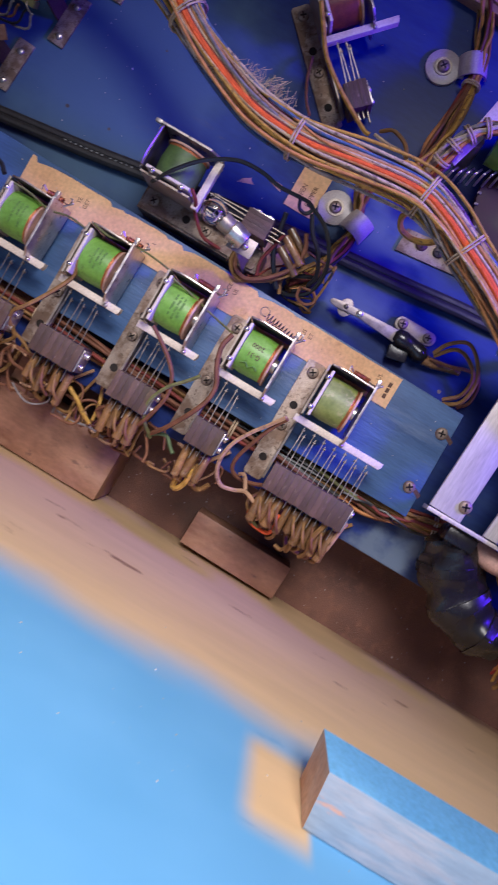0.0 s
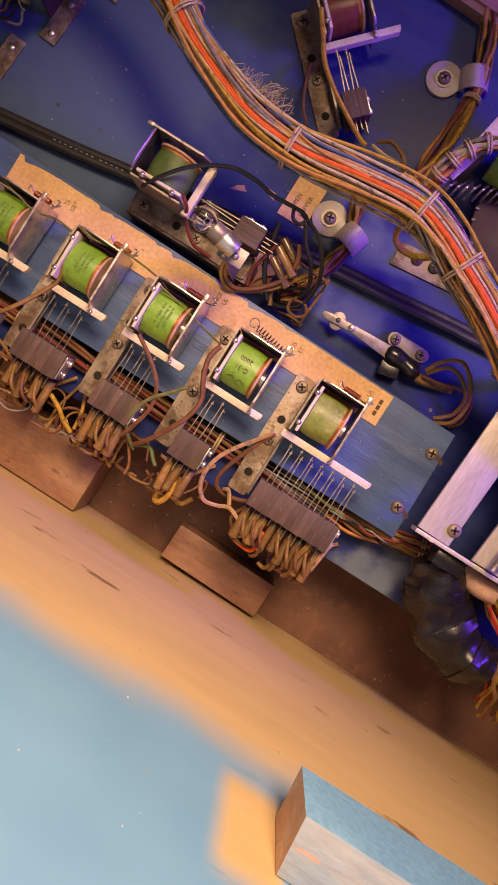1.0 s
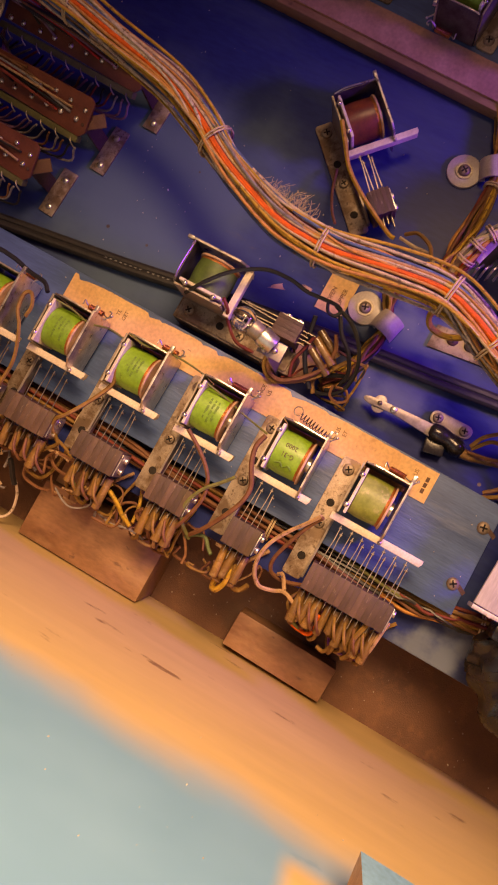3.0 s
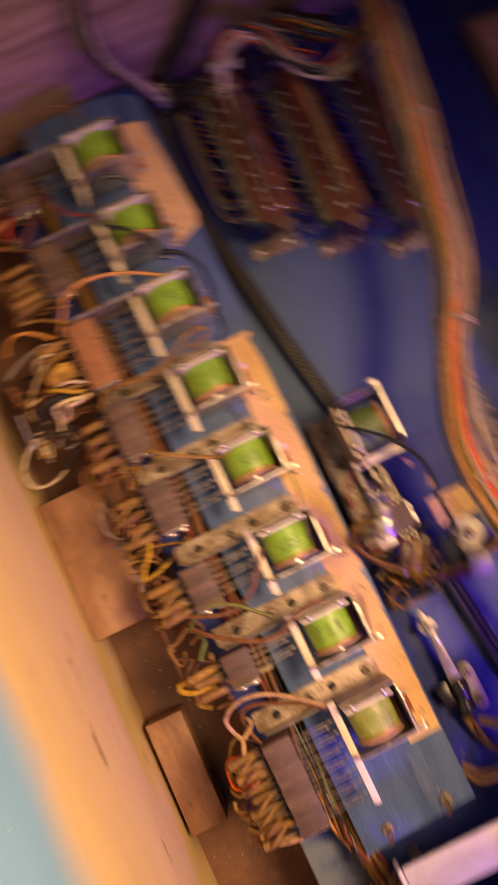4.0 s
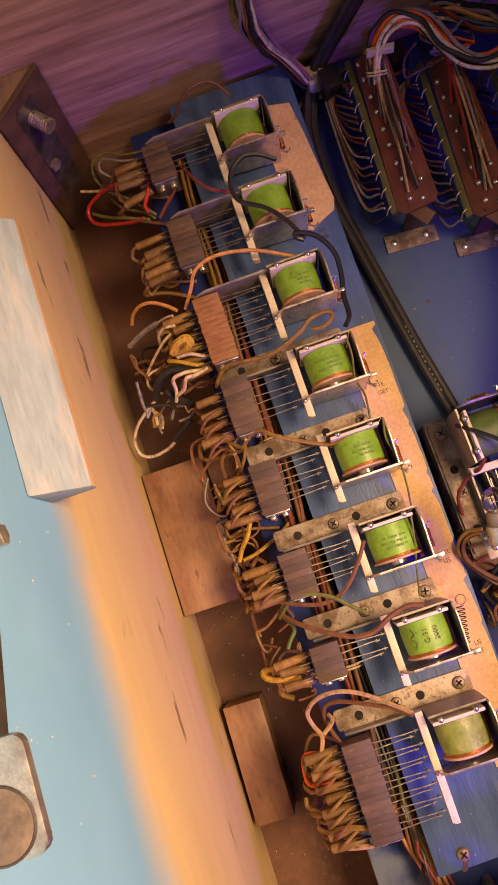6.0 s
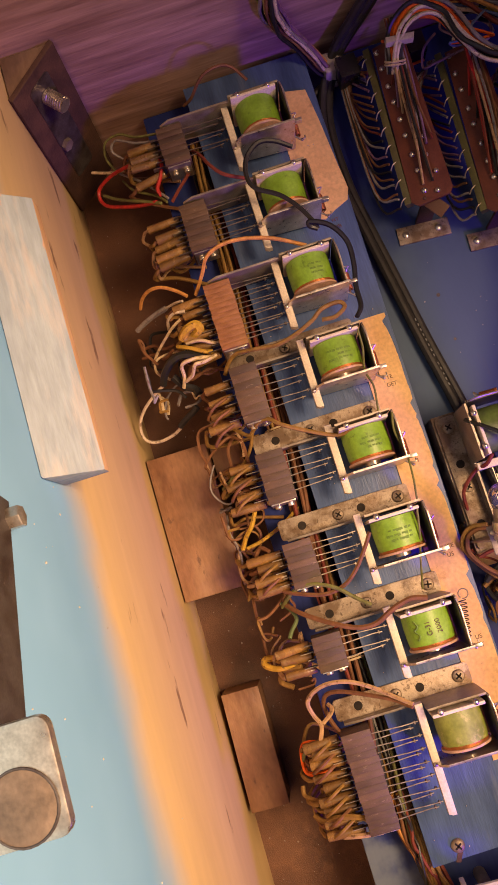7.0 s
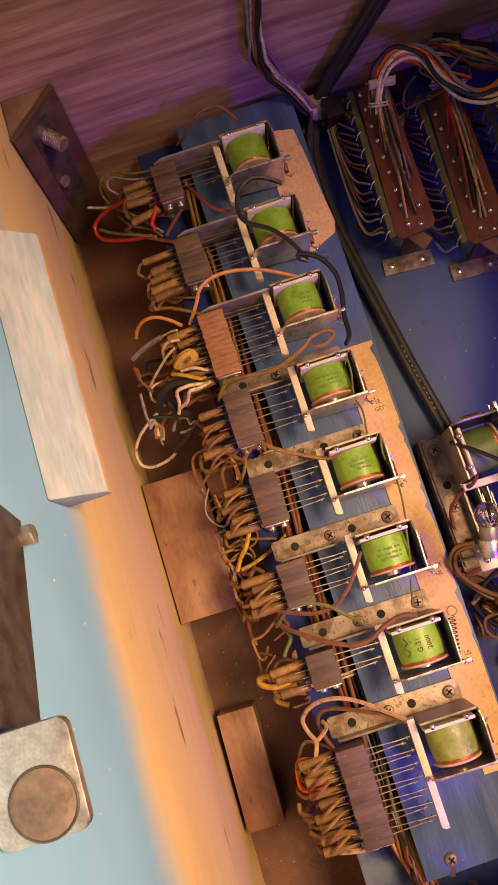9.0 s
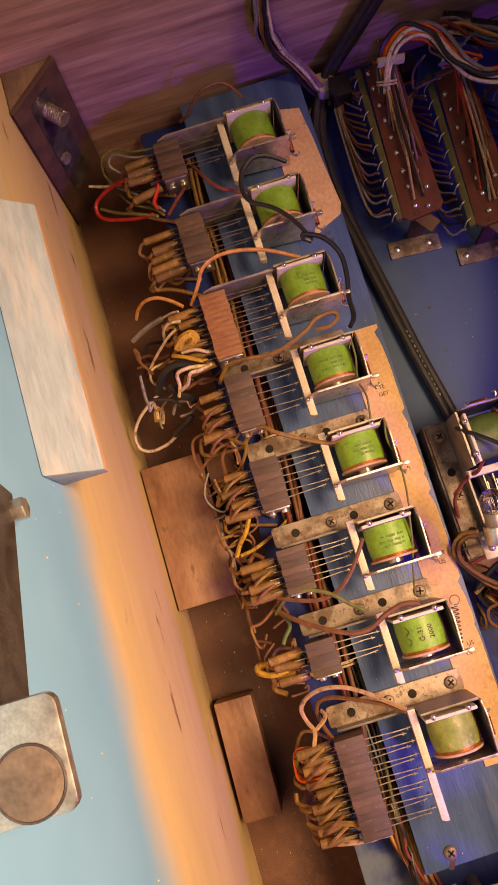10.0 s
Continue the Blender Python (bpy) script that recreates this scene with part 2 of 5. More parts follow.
BAKELITE = material("brown_bakelite", (0.105, 0.06, 0.038), 0.5, other=(0.055, 0.03, 0.02), scale=120, spread=0.5, fine=1500, stretch=(3, 1, 1), bump=0.4, random_hue=0.3, patches=(((0.26, 0.19, 0.13), 210, 0.62, 0.68, 0.5),))
BAKELITE_TAN = material("tan_bakelite", (0.3, 0.13, 0.05), 0.5, other=(0.2, 0.08, 0.03), scale=160, fine=1500, stretch=(3, 1, 1), bump=0.3)
PCB = material("red_brown_phenolic_board", (0.17, 0.05, 0.028), 0.4, other=(0.1, 0.028, 0.018), scale=70, fine=900, bump=0.15)
SOLDER = material("solder", (0.75, 0.7, 0.66), 0.25, 0.9, scale=300, fine=1500, bump=0.1)
SLEEVE = material("amber_varnished_sleeve", (0.3, 0.165, 0.05), 0.22, other=(0.13, 0.065, 0.022), scale=130, spread=0.45, fine=900, bump=0.25, random_hue=0.4, coat=0.7, clear=0.15, patches=(((0.36, 0.27, 0.15), 90, 0.6, 0.72, 0.6),))
TAPE = material("black_vinyl_tape", (0.009, 0.008, 0.009), 0.25, other=(0.016, 0.014, 0.014), scale=90, fine=600, bump=0.1)
CABLE = material("black_rubber_cable", (0.016, 0.015, 0.017), 0.5, other=(0.03, 0.027, 0.027), scale=140, fine=800, bump=0.1)
INK = material("dark_print", (0.15, 0.08, 0.045), 0.8, scale=300, bump=0)
WHITE_INK = material("white_print", (0.27, 0.27, 0.27), 0.8, scale=300, bump=0)
RUST = material("rusty_steel", (0.11, 0.055, 0.04), 0.7, 0.3, other=(0.06, 0.03, 0.025), scale=90, fine=700, bump=0.5)
DARK_RED = material("dark_maroon_plastic", (0.05, 0.012, 0.012), 0.5, scale=120, fine=800, bump=0.05)
GLASS = bpy.data.materials.new("clear_lamp_glass")
GLASS.use_nodes = True
GLASS.node_tree.nodes["Principled BSDF"].inputs["Transmission Weight"].default_value = 1.0
GLASS.node_tree.nodes["Principled BSDF"].inputs["Roughness"].default_value = 0.03
WIRE = {}
for key, colour in dict(orange=(0.66, 0.31, 0.09), red_orange=(0.88, 0.15, 0.02), red=(0.55, 0.03, 0.025), yellow=(0.6, 0.36, 0.05), cream=(0.7, 0.54, 0.33), white=(0.68, 0.56, 0.44), grey=(0.28, 0.25, 0.25),
                        blue=(0.12, 0.17, 0.33), violet=(0.25, 0.13, 0.22), brown=(0.22, 0.1, 0.05), amber=(0.3, 0.17, 0.05), tan=(0.5, 0.31, 0.17), olive=(0.2, 0.2, 0.07), black=(0.02, 0.02, 0.022), maroon=(0.22, 0.05, 0.035), green=(0.15, 0.2, 0.09)).items():
    WIRE[key] = material("cloth_wire_" + key, colour, 0.6, other=tuple(c * 0.6 for c in colour), scale=260, spread=0.4, fine=2600, bump=0.35, patches=(((0.12, 0.07, 0.04), 330, 0.57, 0.62, 0.75),) if key in ("cream", "white", "yellow", "blue", "tan", "violet", "grey") else ())
    WIRE[key].node_tree.nodes["Principled BSDF"].inputs["Specular IOR Level"].default_value = 0.2
for key in ("black", "red"):
    WIRE[key].node_tree.nodes["Principled BSDF"].inputs["Coat Weight"].default_value = 0.4

# ---- builders ----


def thing(name, label, category, at=(0, 0, 0), turn=0.0, group=""):
    ob = new(name)
    ob.empty_display_size = 0.01
    ob.matrix_world = pose(*at, 0, 0, turn)
    return tagged(ob, label, category, group)


def mesh_of(name, bm, *mats, smooth=True):
    me = bpy.data.meshes.new(name)
    bm.to_mesh(me)
    bm.free()
    for m in mats:
        me.materials.append(m)
    if smooth:
        me.shade_smooth()
        me.set_sharp_from_angle(angle=radians(35))
    return me


def part(name, bm, mat, parent, label=""):
    """One mesh object under a thing or a part."""
    ob = new(name, mesh_of(name, bm, *(mat if isinstance(mat, (list, tuple)) else (mat,))))
    ob.parent = parent
    if label:
        tagged(ob, label)
    return ob


def solid(name, bm, mat, label, category="", group="", kind=""):
    """One mesh object at top level."""
    return tagged(new(name, mesh_of(name, bm, *(mat if isinstance(mat, (list, tuple)) else (mat,)))), label, category, group, kind)


def box(lo, hi, bevel=0.0004, bm=None, m=None):
    bm = bm or bmesh.new()
    lo, hi = Vector(lo), Vector(hi)
    r = bmesh.ops.create_cube(bm, size=1, matrix=(m or Matrix()) @ Matrix.Translation((lo + hi) / 2) @ Matrix.Diagonal((*(hi - lo), 1)))
    if bevel:
        edges = {e for v in r["verts"] for e in v.link_edges}
        bmesh.ops.bevel(bm, geom=list(edges), offset=bevel, segments=2, affect="EDGES", profile=0.6)
    return bm


def slab(outline, z0, z1, bevel=0.0, bm=None, m=None, holes=()):
    """A plate of any outline (x, y), between two heights, with round holes (x, y, r) drawn as dark sunk rings by the caller."""
    bm = bm or bmesh.new()
    m = m or Matrix()
    low = [bm.verts.new(m @ Vector((x, y, z0))) for x, y in outline]
    high = [bm.verts.new(m @ Vector((x, y, z1))) for x, y in outline]
    k = len(outline)
    faces = [bm.faces.new(high), bm.faces.new(low[::-1])]
    faces += [bm.faces.new((low[i], low[(i + 1) % k], high[(i + 1) % k], high[i])) for i in range(k)]
    bmesh.ops.recalc_face_normals(bm, faces=faces)
    if bevel:
        bmesh.ops.bevel(bm, geom=list(faces[0].edges), offset=bevel, segments=2, affect="EDGES", profile=0.6)
    return bm


def rounded(x0, y0, x1, y1, r, steps=4):
    pts = []
    for cx, cy, a0 in ((x1 - r, y1 - r, 0), (x0 + r, y1 - r, 90), (x0 + r, y0 + r, 180), (x1 - r, y0 + r, 270)):
        pts += [(cx + r * math.cos(radians(a0 + 90 * i / steps)), cy + r * math.sin(radians(a0 + 90 * i / steps))) for i in range(steps + 1)]
    return pts


def rod(a, b, r, r2=None, seg=14, bm=None, bevel=0.0):
    bm = bm or bmesh.new()
    a, b = Vector(a), Vector(b)
    turn = (b - a).to_track_quat("Z", "Y").to_matrix().to_4x4()
    got = bmesh.ops.create_cone(bm, cap_ends=True, segments=seg, radius1=r, radius2=r if r2 is None else r2, depth=(b - a).length, matrix=Matrix.Translation((a + b) / 2) @ turn)
    if bevel:
        rims = [e for e in {e for v in got["verts"] for e in v.link_edges} if any(len(f.verts) > 4 for f in e.link_faces)]
        bmesh.ops.bevel(bm, geom=rims, offset=bevel, segments=2, affect="EDGES", profile=0.5)
    return bm


def ball(c, r, bm=None, squash=1.0, seg=10):
    bm = bm or bmesh.new()
    bmesh.ops.create_uvsphere(bm, u_segments=seg, v_segments=max(6, seg // 2 + 1), radius=r, matrix=Matrix.Translation(c) @ Matrix.Diagonal((1, 1, squash, 1)))
    return bm


def smooth_path(points, per=6):
    """A Catmull-Rom curve through the points."""
    p = [Vector(q) for q in points]
    p = [2 * p[0] - p[1], *p, 2 * p[-1] - p[-2]]
    out = []
    for i in range(1, len(p) - 2):
        for k in range(per):
            t = k / per
            out.append(0.5 * (2 * p[i] + (p[i + 1] - p[i - 1]) * t + (2 * p[i - 1] - 5 * p[i] + 4 * p[i + 1] - p[i + 2]) * t * t + (3 * p[i] - p[i - 1] - 3 * p[i + 1] + p[i + 2]) * t ** 3))
    return [*out, p[-2]]


def frames_along(path):
    """Side and up vectors that turn as little as they can along the path."""
    side, got = None, []
    for i, q in enumerate(path):
        ahead = (path[min(i + 1, len(path) - 1)] - path[max(i - 1, 0)]).normalized()
        if side is None:
            side = ahead.orthogonal().normalized()
        side = (side - ahead * side.dot(ahead)).normalized()
        got.append((side, ahead.cross(side)))
    return got


def sweep(path, radius, seg=7, bm=None, flat=1.0, rag=0.0):
    """A tube along a path; radius: a number or one for each point."""
    bm = bm or bmesh.new()
    rings = []
    for i, (q, (s, u)) in enumerate(zip(path, frames_along(path))):
        r = radius if isinstance(radius, (int, float)) else radius[i]
        rings.append([bm.verts.new(q + (s * math.cos(2 * math.pi * k / seg) + u * math.sin(2 * math.pi * k / seg) * flat) * r * (1 + rag * random.uniform(-1, 1))) for k in range(seg)])
    for a, b in zip(rings, rings[1:]):
        for k in range(seg):
            bm.faces.new((a[k], a[(k + 1) % seg], b[(k + 1) % seg], b[k]))
    bm.faces.new(rings[0][::-1])
    bm.faces.new(rings[-1])
    return bm


def wire_bm(points, r=0.0008, per=6, seg=6):
    return sweep(smooth_path(points, per), r, seg)


def screw_head(parent, at, r=0.0034, name="screw", mat=None, cross=20):
    """A domed pan head with a cross cut into it."""
    x, y, z = at
    bm = bmesh.new()
    rings, seg = [], 16
    for rr, h in ((r, 0.0), (r, 0.0006), (r * 0.86, 0.0013), (r * 0.55, 0.0017), (r * 0.3, 0.0018)):
        rings.append([bm.verts.new((x + rr * math.cos(2 * math.pi * k / seg), y + rr * math.sin(2 * math.pi * k / seg), z + h)) for k in range(seg)])
    for a, b in zip(rings, rings[1:]):
        for k in range(seg):
            bm.faces.new((a[k], a[(k + 1) % seg], b[(k + 1) % seg], b[k]))
    bm.faces.new(rings[-1])
    head = part(name, bm, mat or SCREW, parent)
    c = bmesh.new()
    for a in (cross, cross + 90):
        box((-r * 0.58, -r * 0.13, 0.0011), (r * 0.58, r * 0.13, 0.00195), 0, c, Matrix.Translation((x, y, z)) @ Matrix.Rotation(radians(a), 4, "Z"))
    part("cross_recess", c, HOLE, head)
    return head


def hole(parent, x, y, z, r=0.0024):
    part("hole", rod((x, y, z - 0.0004), (x, y, z + 0.00012), r), HOLE, parent)


def spiral(a, b, r, turns, wire, bm=None):
    a, b = Vector(a), Vector(b)
    ahead = (b - a).normalized()
    s = ahead.orthogonal().normalized()
    u = ahead.cross(s)
    steps = int(turns * 10)
    return sweep([a + (b - a) * (i / steps) + (s * math.cos(i * 0.6283) + u * math.sin(i * 0.6283)) * r for i in range(steps + 1)], wire, 5, bm)


def loose_wire(points, colour, r=0.00085, label="", name="wire", group=""):
    return solid(name, wire_bm(points, r), WIRE[colour], label or f"{colour.replace('_', ' ')} cloth-covered wire soldered between relays", "wire", group)


def wire_bundle(name, points, radii, colours, label, twist=0.6, r=0.0011, per=5, ties=(), seed=1, stripe=()):
    """Strands that lie round one path, turning slowly about it, with cord ties."""
    rnd = random.Random(seed)
    root = thing(name, label, "wire bundle")
    path = smooth_path(points, per)
    sides = frames_along(path)
    full = np.interp(np.linspace(0, 1, len(path)), np.linspace(0, 1, len(radii)), radii)
    for k, colour in enumerate(colours):
        ring = math.sqrt((k + 0.5) / len(colours))
        a0, sway, phase = k * 2.39996 + rnd.uniform(-0.2, 0.2), rnd.uniform(0.25, 0.75), rnd.uniform(0, 6.28)
        line = []
        for i, (q, (s, u)) in enumerate(zip(path, sides)):
            f = i / len(path)
            a = a0 + twist * f * 6.28 * 0.5 + sway * math.sin(phase + 9 * f) + 0.2 * sway * math.sin(phase * 5 + 43 * f)
            d = full[i] * ring * (1 + 0.22 * math.sin(phase * 3 + 17 * f))
            line.append(q + s * math.cos(a) * d + u * math.sin(a) * d * 0.85)
        part("wire", sweep(line, r * rnd.uniform(0.85, 1.25), 6), WIRE[colour], root)
    for colour, slide in stripe:
        line = [q + Vector((0, 0, 1)) * d * 0.9 + (path[min(i + 1, len(path) - 1)] - path[max(i - 1, 0)]).cross(Vector((0, 0, 1))).normalized() * d * slide * (1 + 0.3 * math.sin(i * 0.13 + slide * 9)) for i, (q, d) in enumerate(zip(path, full))]
        part("wire", sweep(line, r * (1.5 if colour == "red_orange" else 1.05), 7), WIRE[colour], root)
    for f in ties:
        i = min(int(f * len(path)), len(path) - 2)
        s, u = sides[i]
        ahead = (path[i + 1] - path[i]).normalized()
        bm = bmesh.new()
        for shift in (-0.0009, 0.0007):
            ring = [path[i] + ahead * shift + (s * math.cos(a) + u * math.sin(a) * 0.88) * (full[i] * 1.12 + 0.0008) for a in np.linspace(0, 6.2832, 25)]
            sweep(ring, 0.0006, 5, bm)
        part("cord_tie", bm, WIRE["cream"], root, "waxed cream lacing cord")
    return root



# ---- the cabinet ----
PZ, FLOOR, WY, EX = -0.0215, -0.078, -0.137, -0.382
solid("floor", box((-0.5, -0.2, FLOOR - 0.012), (0.9, 0.7, FLOOR), 0), HARDBOARD, "dark brown hardboard cabinet floor", kind="structure")
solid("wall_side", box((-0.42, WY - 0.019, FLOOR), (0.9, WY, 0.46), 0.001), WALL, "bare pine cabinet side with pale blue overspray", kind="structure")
solid("wall_end", box((EX - 0.019, WY - 0.019, FLOOR), (EX, 0.62, 0.40), 0.001), PLY, "dark aged plywood cabinet end", kind="structure")
solid("wall_far", box((-0.42, 0.62, FLOOR), (0.9, 0.64, 0.40), 0.001), PLY, "dark plywood cabinet side beyond the panel", kind="structure")
solid("wall_right", box((0.9, WY, FLOOR), (0.92, 0.64, 0.40), 0.001), PLY, "dark plywood cabinet end beyond the motor", kind="structure")

mechanism_panel = thing("mechanism_panel", "blue-painted plywood mechanism panel lying over the cabinet floor", "panel")
part("panel_board", box((EX + 0.0015, -0.0755, PZ - 0.0125), (0.6, 0.56, PZ), 0.0012), PANEL_BLUE, mechanism_panel)
for x in (-0.34, -0.1, 0.25):
    part("riser", box((x, -0.06, FLOOR), (x + 0.03, 0.5, PZ - 0.0126), 0.001), BROWN_WOOD, mechanism_panel)
for x, y, r in ((-0.209, 0.0645, 0.0012), (-0.18, 0.065, 0.0009), (-0.173, 0.122, 0.0007), (-0.07, 0.132, 0.0008), (0.062, 0.078, 0.001), (0.07, 0.03, 0.0012)):
    part("nail_hole", rod((x, y, PZ - 0.0005), (x, y, PZ + 0.0002), r, seg=8), DARK_STEEL, mechanism_panel)
screw_head(mechanism_panel, (0.0914, 0.0692, PZ), 0.004)

# short boards wedged on the floor between panel and side
for name, lo, hi, tilt, label in (
    ("floor_block", (-0.1675, WY + 0.001, FLOOR), (-0.0775, -0.0975, -0.036), 0, "brown stained wood block on the cabinet floor beside the panel"),
    ("floor_block", (-0.165, -0.0965, FLOOR), (-0.143, -0.0775, -0.044), 0, "small brown wood offcut beside a larger block"),
    ("floor_block", (-0.018, WY + 0.003, FLOOR), (0.052, -0.1105, -0.052), 1, "loose brown wood slip leaning along the cabinet side")):
    m = Matrix.Translation(((lo[0] + hi[0]) / 2, (lo[1] + hi[1]) / 2, 0)) @ pose(0, 0, 0, 0, 0, -tilt) @ Matrix.Translation((-(lo[0] + hi[0]) / 2, -(lo[1] + hi[1]) / 2, 0))
    solid(name, box(lo, hi, 0.0008, m=m), BROWN_WOOD, label, "wood block")

# cleats high on the side
cleat = thing("wall_cleat", "long wooden cleat with worn pale blue paint on the cabinet side", "cleat", group="cleats on the side")
bm = slab([(WY + 0.0003, 0.146), (-0.1187, 0.1462), (-0.1187, 0.1535), (WY + 0.0003, 0.1715)], -0.246, -0.134, 0.0, m=Matrix(((0, 0, 1, 0), (1, 0, 0, 0), (0, 1, 0, 0), (0, 0, 0, 1))))
bmesh.ops.bevel(bm, geom=list(bm.edges), offset=0.0009, segments=2, affect="EDGES", profile=0.6)
for f in bm.faces:
    f.material_index = 1 if f.normal.y > 0.85 else 0
part("batten", bm, (CLEAT_PAINT, CLEAT_BARE), cleat)
cleat = thing("wall_cleat", "wooden cleat with flaking blue paint and a bare sawn end", "cleat", group="cleats on the side")
bm = slab([(0.0672, -0.117), (0.0692, WY + 0.0003), (0.5, WY + 0.0003), (0.5, -0.117)], 0.1705, 0.203, 0.0009)
for f in bm.faces:
    f.material_index = 1 if f.normal.x < -0.5 else 2 if f.normal.y > 0.8 else 0
part("batten", bm, (CLEAT_PAINT, CLEAT_BARE, BLUE_PAINT), cleat)

# catch on the side: small shelf plate with a round recess, and a brown bar
catch = thing("metal_catch", "nickel catch plate with round recess and brown bar on the side", "latch")
stand = Matrix(((1, 0, 0, 0), (0, 0, 1, WY), (0, 1, 0, 0), (0, 0, 0, 1)))
part("catch_plate", slab(rounded(-0.0683, WY + 0.0002, -0.0447, -0.1165, 0.0028), 0.2675, 0.27, 0.0007), BRIGHT, catch)
part("round_recess", rod((-0.0522, -0.1253, 0.2698), (-0.0522, -0.1253, 0.2703), 0.0073, seg=32, bevel=0.0002), material("tarnished_brown_metal", (0.26, 0.19, 0.15), 0.5, 0.5, scale=200), catch)
part("recess_rim", sweep([Vector((-0.0522 + 0.0074 * math.cos(a), -0.1253 + 0.0074 * math.sin(a), 0.2703)) for a in np.linspace(0, 6.2832, 33)], 0.0003, 6), DARK_STEEL, catch)
part("flat_bar", slab([(-0.122, 0.2135), (-0.0635, 0.2375), (-0.07, 0.266), (-0.128, 0.236)], 0.0, 0.003, 0.0005, m=stand), DARK_STEEL, catch)
part("bolt", rod((-0.1165, WY, 0.2165), (-0.1165, WY + 0.007, 0.2165), 0.0034, seg=6, bevel=0.0006), BRIGHT, catch)

# steel leg plate across the corner
leg_plate = thing("leg_plate", "rusty steel leg plate bolted across the cabinet corner", "bracket")
c0, c1 = Vector((EX, -0.1075, 0)), Vector((-0.3555, WY, 0))
along = (c1 - c0).normalized()
out = Vector((-along.y, along.x, 0))
span = (c1 - c0).length
tilt = Matrix(((along.x, 0, out.x, c0.x), (along.y, 0, out.y, c0.y), (0, 1, 0, 0), (0, 0, 0, 1)))
part("plate", slab([(0, -0.06), (span, -0.06), (span, 0.0675), (0, 0.0675)], 0.0, 0.003, 0.0006, m=tilt), RUST, leg_plate)
part("slot", slab(rounded(span * 0.3, -0.03, span * 0.72, 0.06, 0.003), 0.003, 0.0034, m=tilt), DARK_STEEL, leg_plate)
mid = c0 + along * span * 0.5 + Vector((0, 0, 0.047))
bm = rod(mid, mid + out * 0.016, 0.0042, seg=14)
spiral(mid + out * 0.004, mid + out * 0.0158, 0.0042, 8, 0.0006, bm)
part("bolt", bm, BRIGHT, leg_plate, "bright threaded leg bolt")
part("nut", rod(c0 + along * span * 0.62 + Vector((0, 0, 0.005)) + out * 0.003, c0 + along * span * 0.62 + Vector((0, 0, 0.005)) + out * 0.006, 0.004, seg=6), STEEL, leg_plate)
corner_block = solid("corner_block", slab([(EX + 0.0005, -0.109), (EX + 0.0005, WY + 0.0005), (-0.357, WY + 0.0005)], 0.03, 0.066, 0.0008), GRIMY, "split bare wood corner block behind the leg plate", "wood block")

# ---- the relay board ----
relay_board = thing("relay_board", "blue-painted metal relay mounting plate on standoffs", "mounting plate")
BZ = -0.0018
part("plate", slab([(EX + 0.004, -0.0455), (0.0878, -0.0435), (0.086, 0.0228), (EX + 0.004, 0.0312)], BZ - 0.002, BZ, 0.0004), PLATE_BLUE, relay_board)
for x in (-0.36, -0.25, -0.1, 0.08):
    for y in (-0.034, 0.015):
        part("standoff", rod((x, y, PZ), (x, y, BZ - 0.002), 0.004, seg=12), STEEL, relay_board)
for x, y, a in ((0.0805, 0.0075, 10), (0.0805, -0.0278, 35)):
    screw_head(relay_board, (x, y, BZ), 0.0036, cross=a)
    part("rust_stain", slab([(x + 0.003, y - 0.001), (x + 0.0075, y - 0.0035), (x + 0.0082, y - 0.001), (x + 0.0035, y + 0.0015)], BZ, BZ + 0.0002), RUST, relay_board)

label_strip = thing("paper_label", "stained tan paper label strip with torn edges along the relay board", "label")


def torn(x0, x1, y0, y1, seed, step=0.0022, fall=0.0):
    rnd = random.Random(seed)
    n = int((x1 - x0) / step)
    top, bite = [], 0.0
    for i in range(n + 1):
        bite = rnd.uniform(0.001, 0.003) if rnd.random() < 0.045 else bite * rnd.uniform(0.55, 0.85)
        top.append((x0 + (x1 - x0) * i / n, y1 - fall * i / n - min(bite, 0.0035) - rnd.uniform(0.0001, 0.0004)))
    return [(x1, y0), *top[::-1], (x0, y0 + rnd.uniform(0, 0.002))]


part("paper", slab(torn(-0.203, 0.0458, 0.0035, 0.0266, 3, fall=0.0038), BZ, BZ + 0.0006), PAPER, label_strip)
part("paper", slab([(-0.357, 0.0035), (-0.2715, 0.0035), (-0.268, 0.012), (-0.272, 0.019), (-0.276, 0.028), (-0.283, 0.0305), (-0.3, 0.0292), (-0.33, 0.0275), (-0.352, 0.0255)], BZ, BZ + 0.0006), PAPER, label_strip)


def lettering(text, at, size, turn, mat, parent, flip_=False):
    data = bpy.data.curves.new("lettering", "FONT")
    data.body, data.size, data.align_x, data.align_y = text, size, "CENTER", "CENTER"
    data.extrude = 0.00005
    ob = new("lettering", data)
    data.materials.append(mat)
    ob.matrix_world = pose(*at, 0, 0, turn)
    ob.parent = parent
    return ob


PITCH, X8 = 0.05, 0.0
for k, rows in enumerate((("300", ), ("HT", "OB"), (), ("TE", "GET"), ("1",), ("NCE", "US"), ("US", "ET"), ("US",))):
    x = X8 - PITCH * (7 - k)
    for j, row in enumerate(rows):
        if row == "300":
            continue
        lettering(row, (x + 0.034 + 0.0045 * j, 0.0172, BZ + 0.0007), 0.0033, 90, INK, label_strip)
for i in range(3):
    part("print_bar", box((0.0405, 0.008 + 0.0035 * i, BZ + 0.0006), (0.0425, 0.0108 + 0.0035 * i, BZ + 0.00075), 0), INK, label_strip)

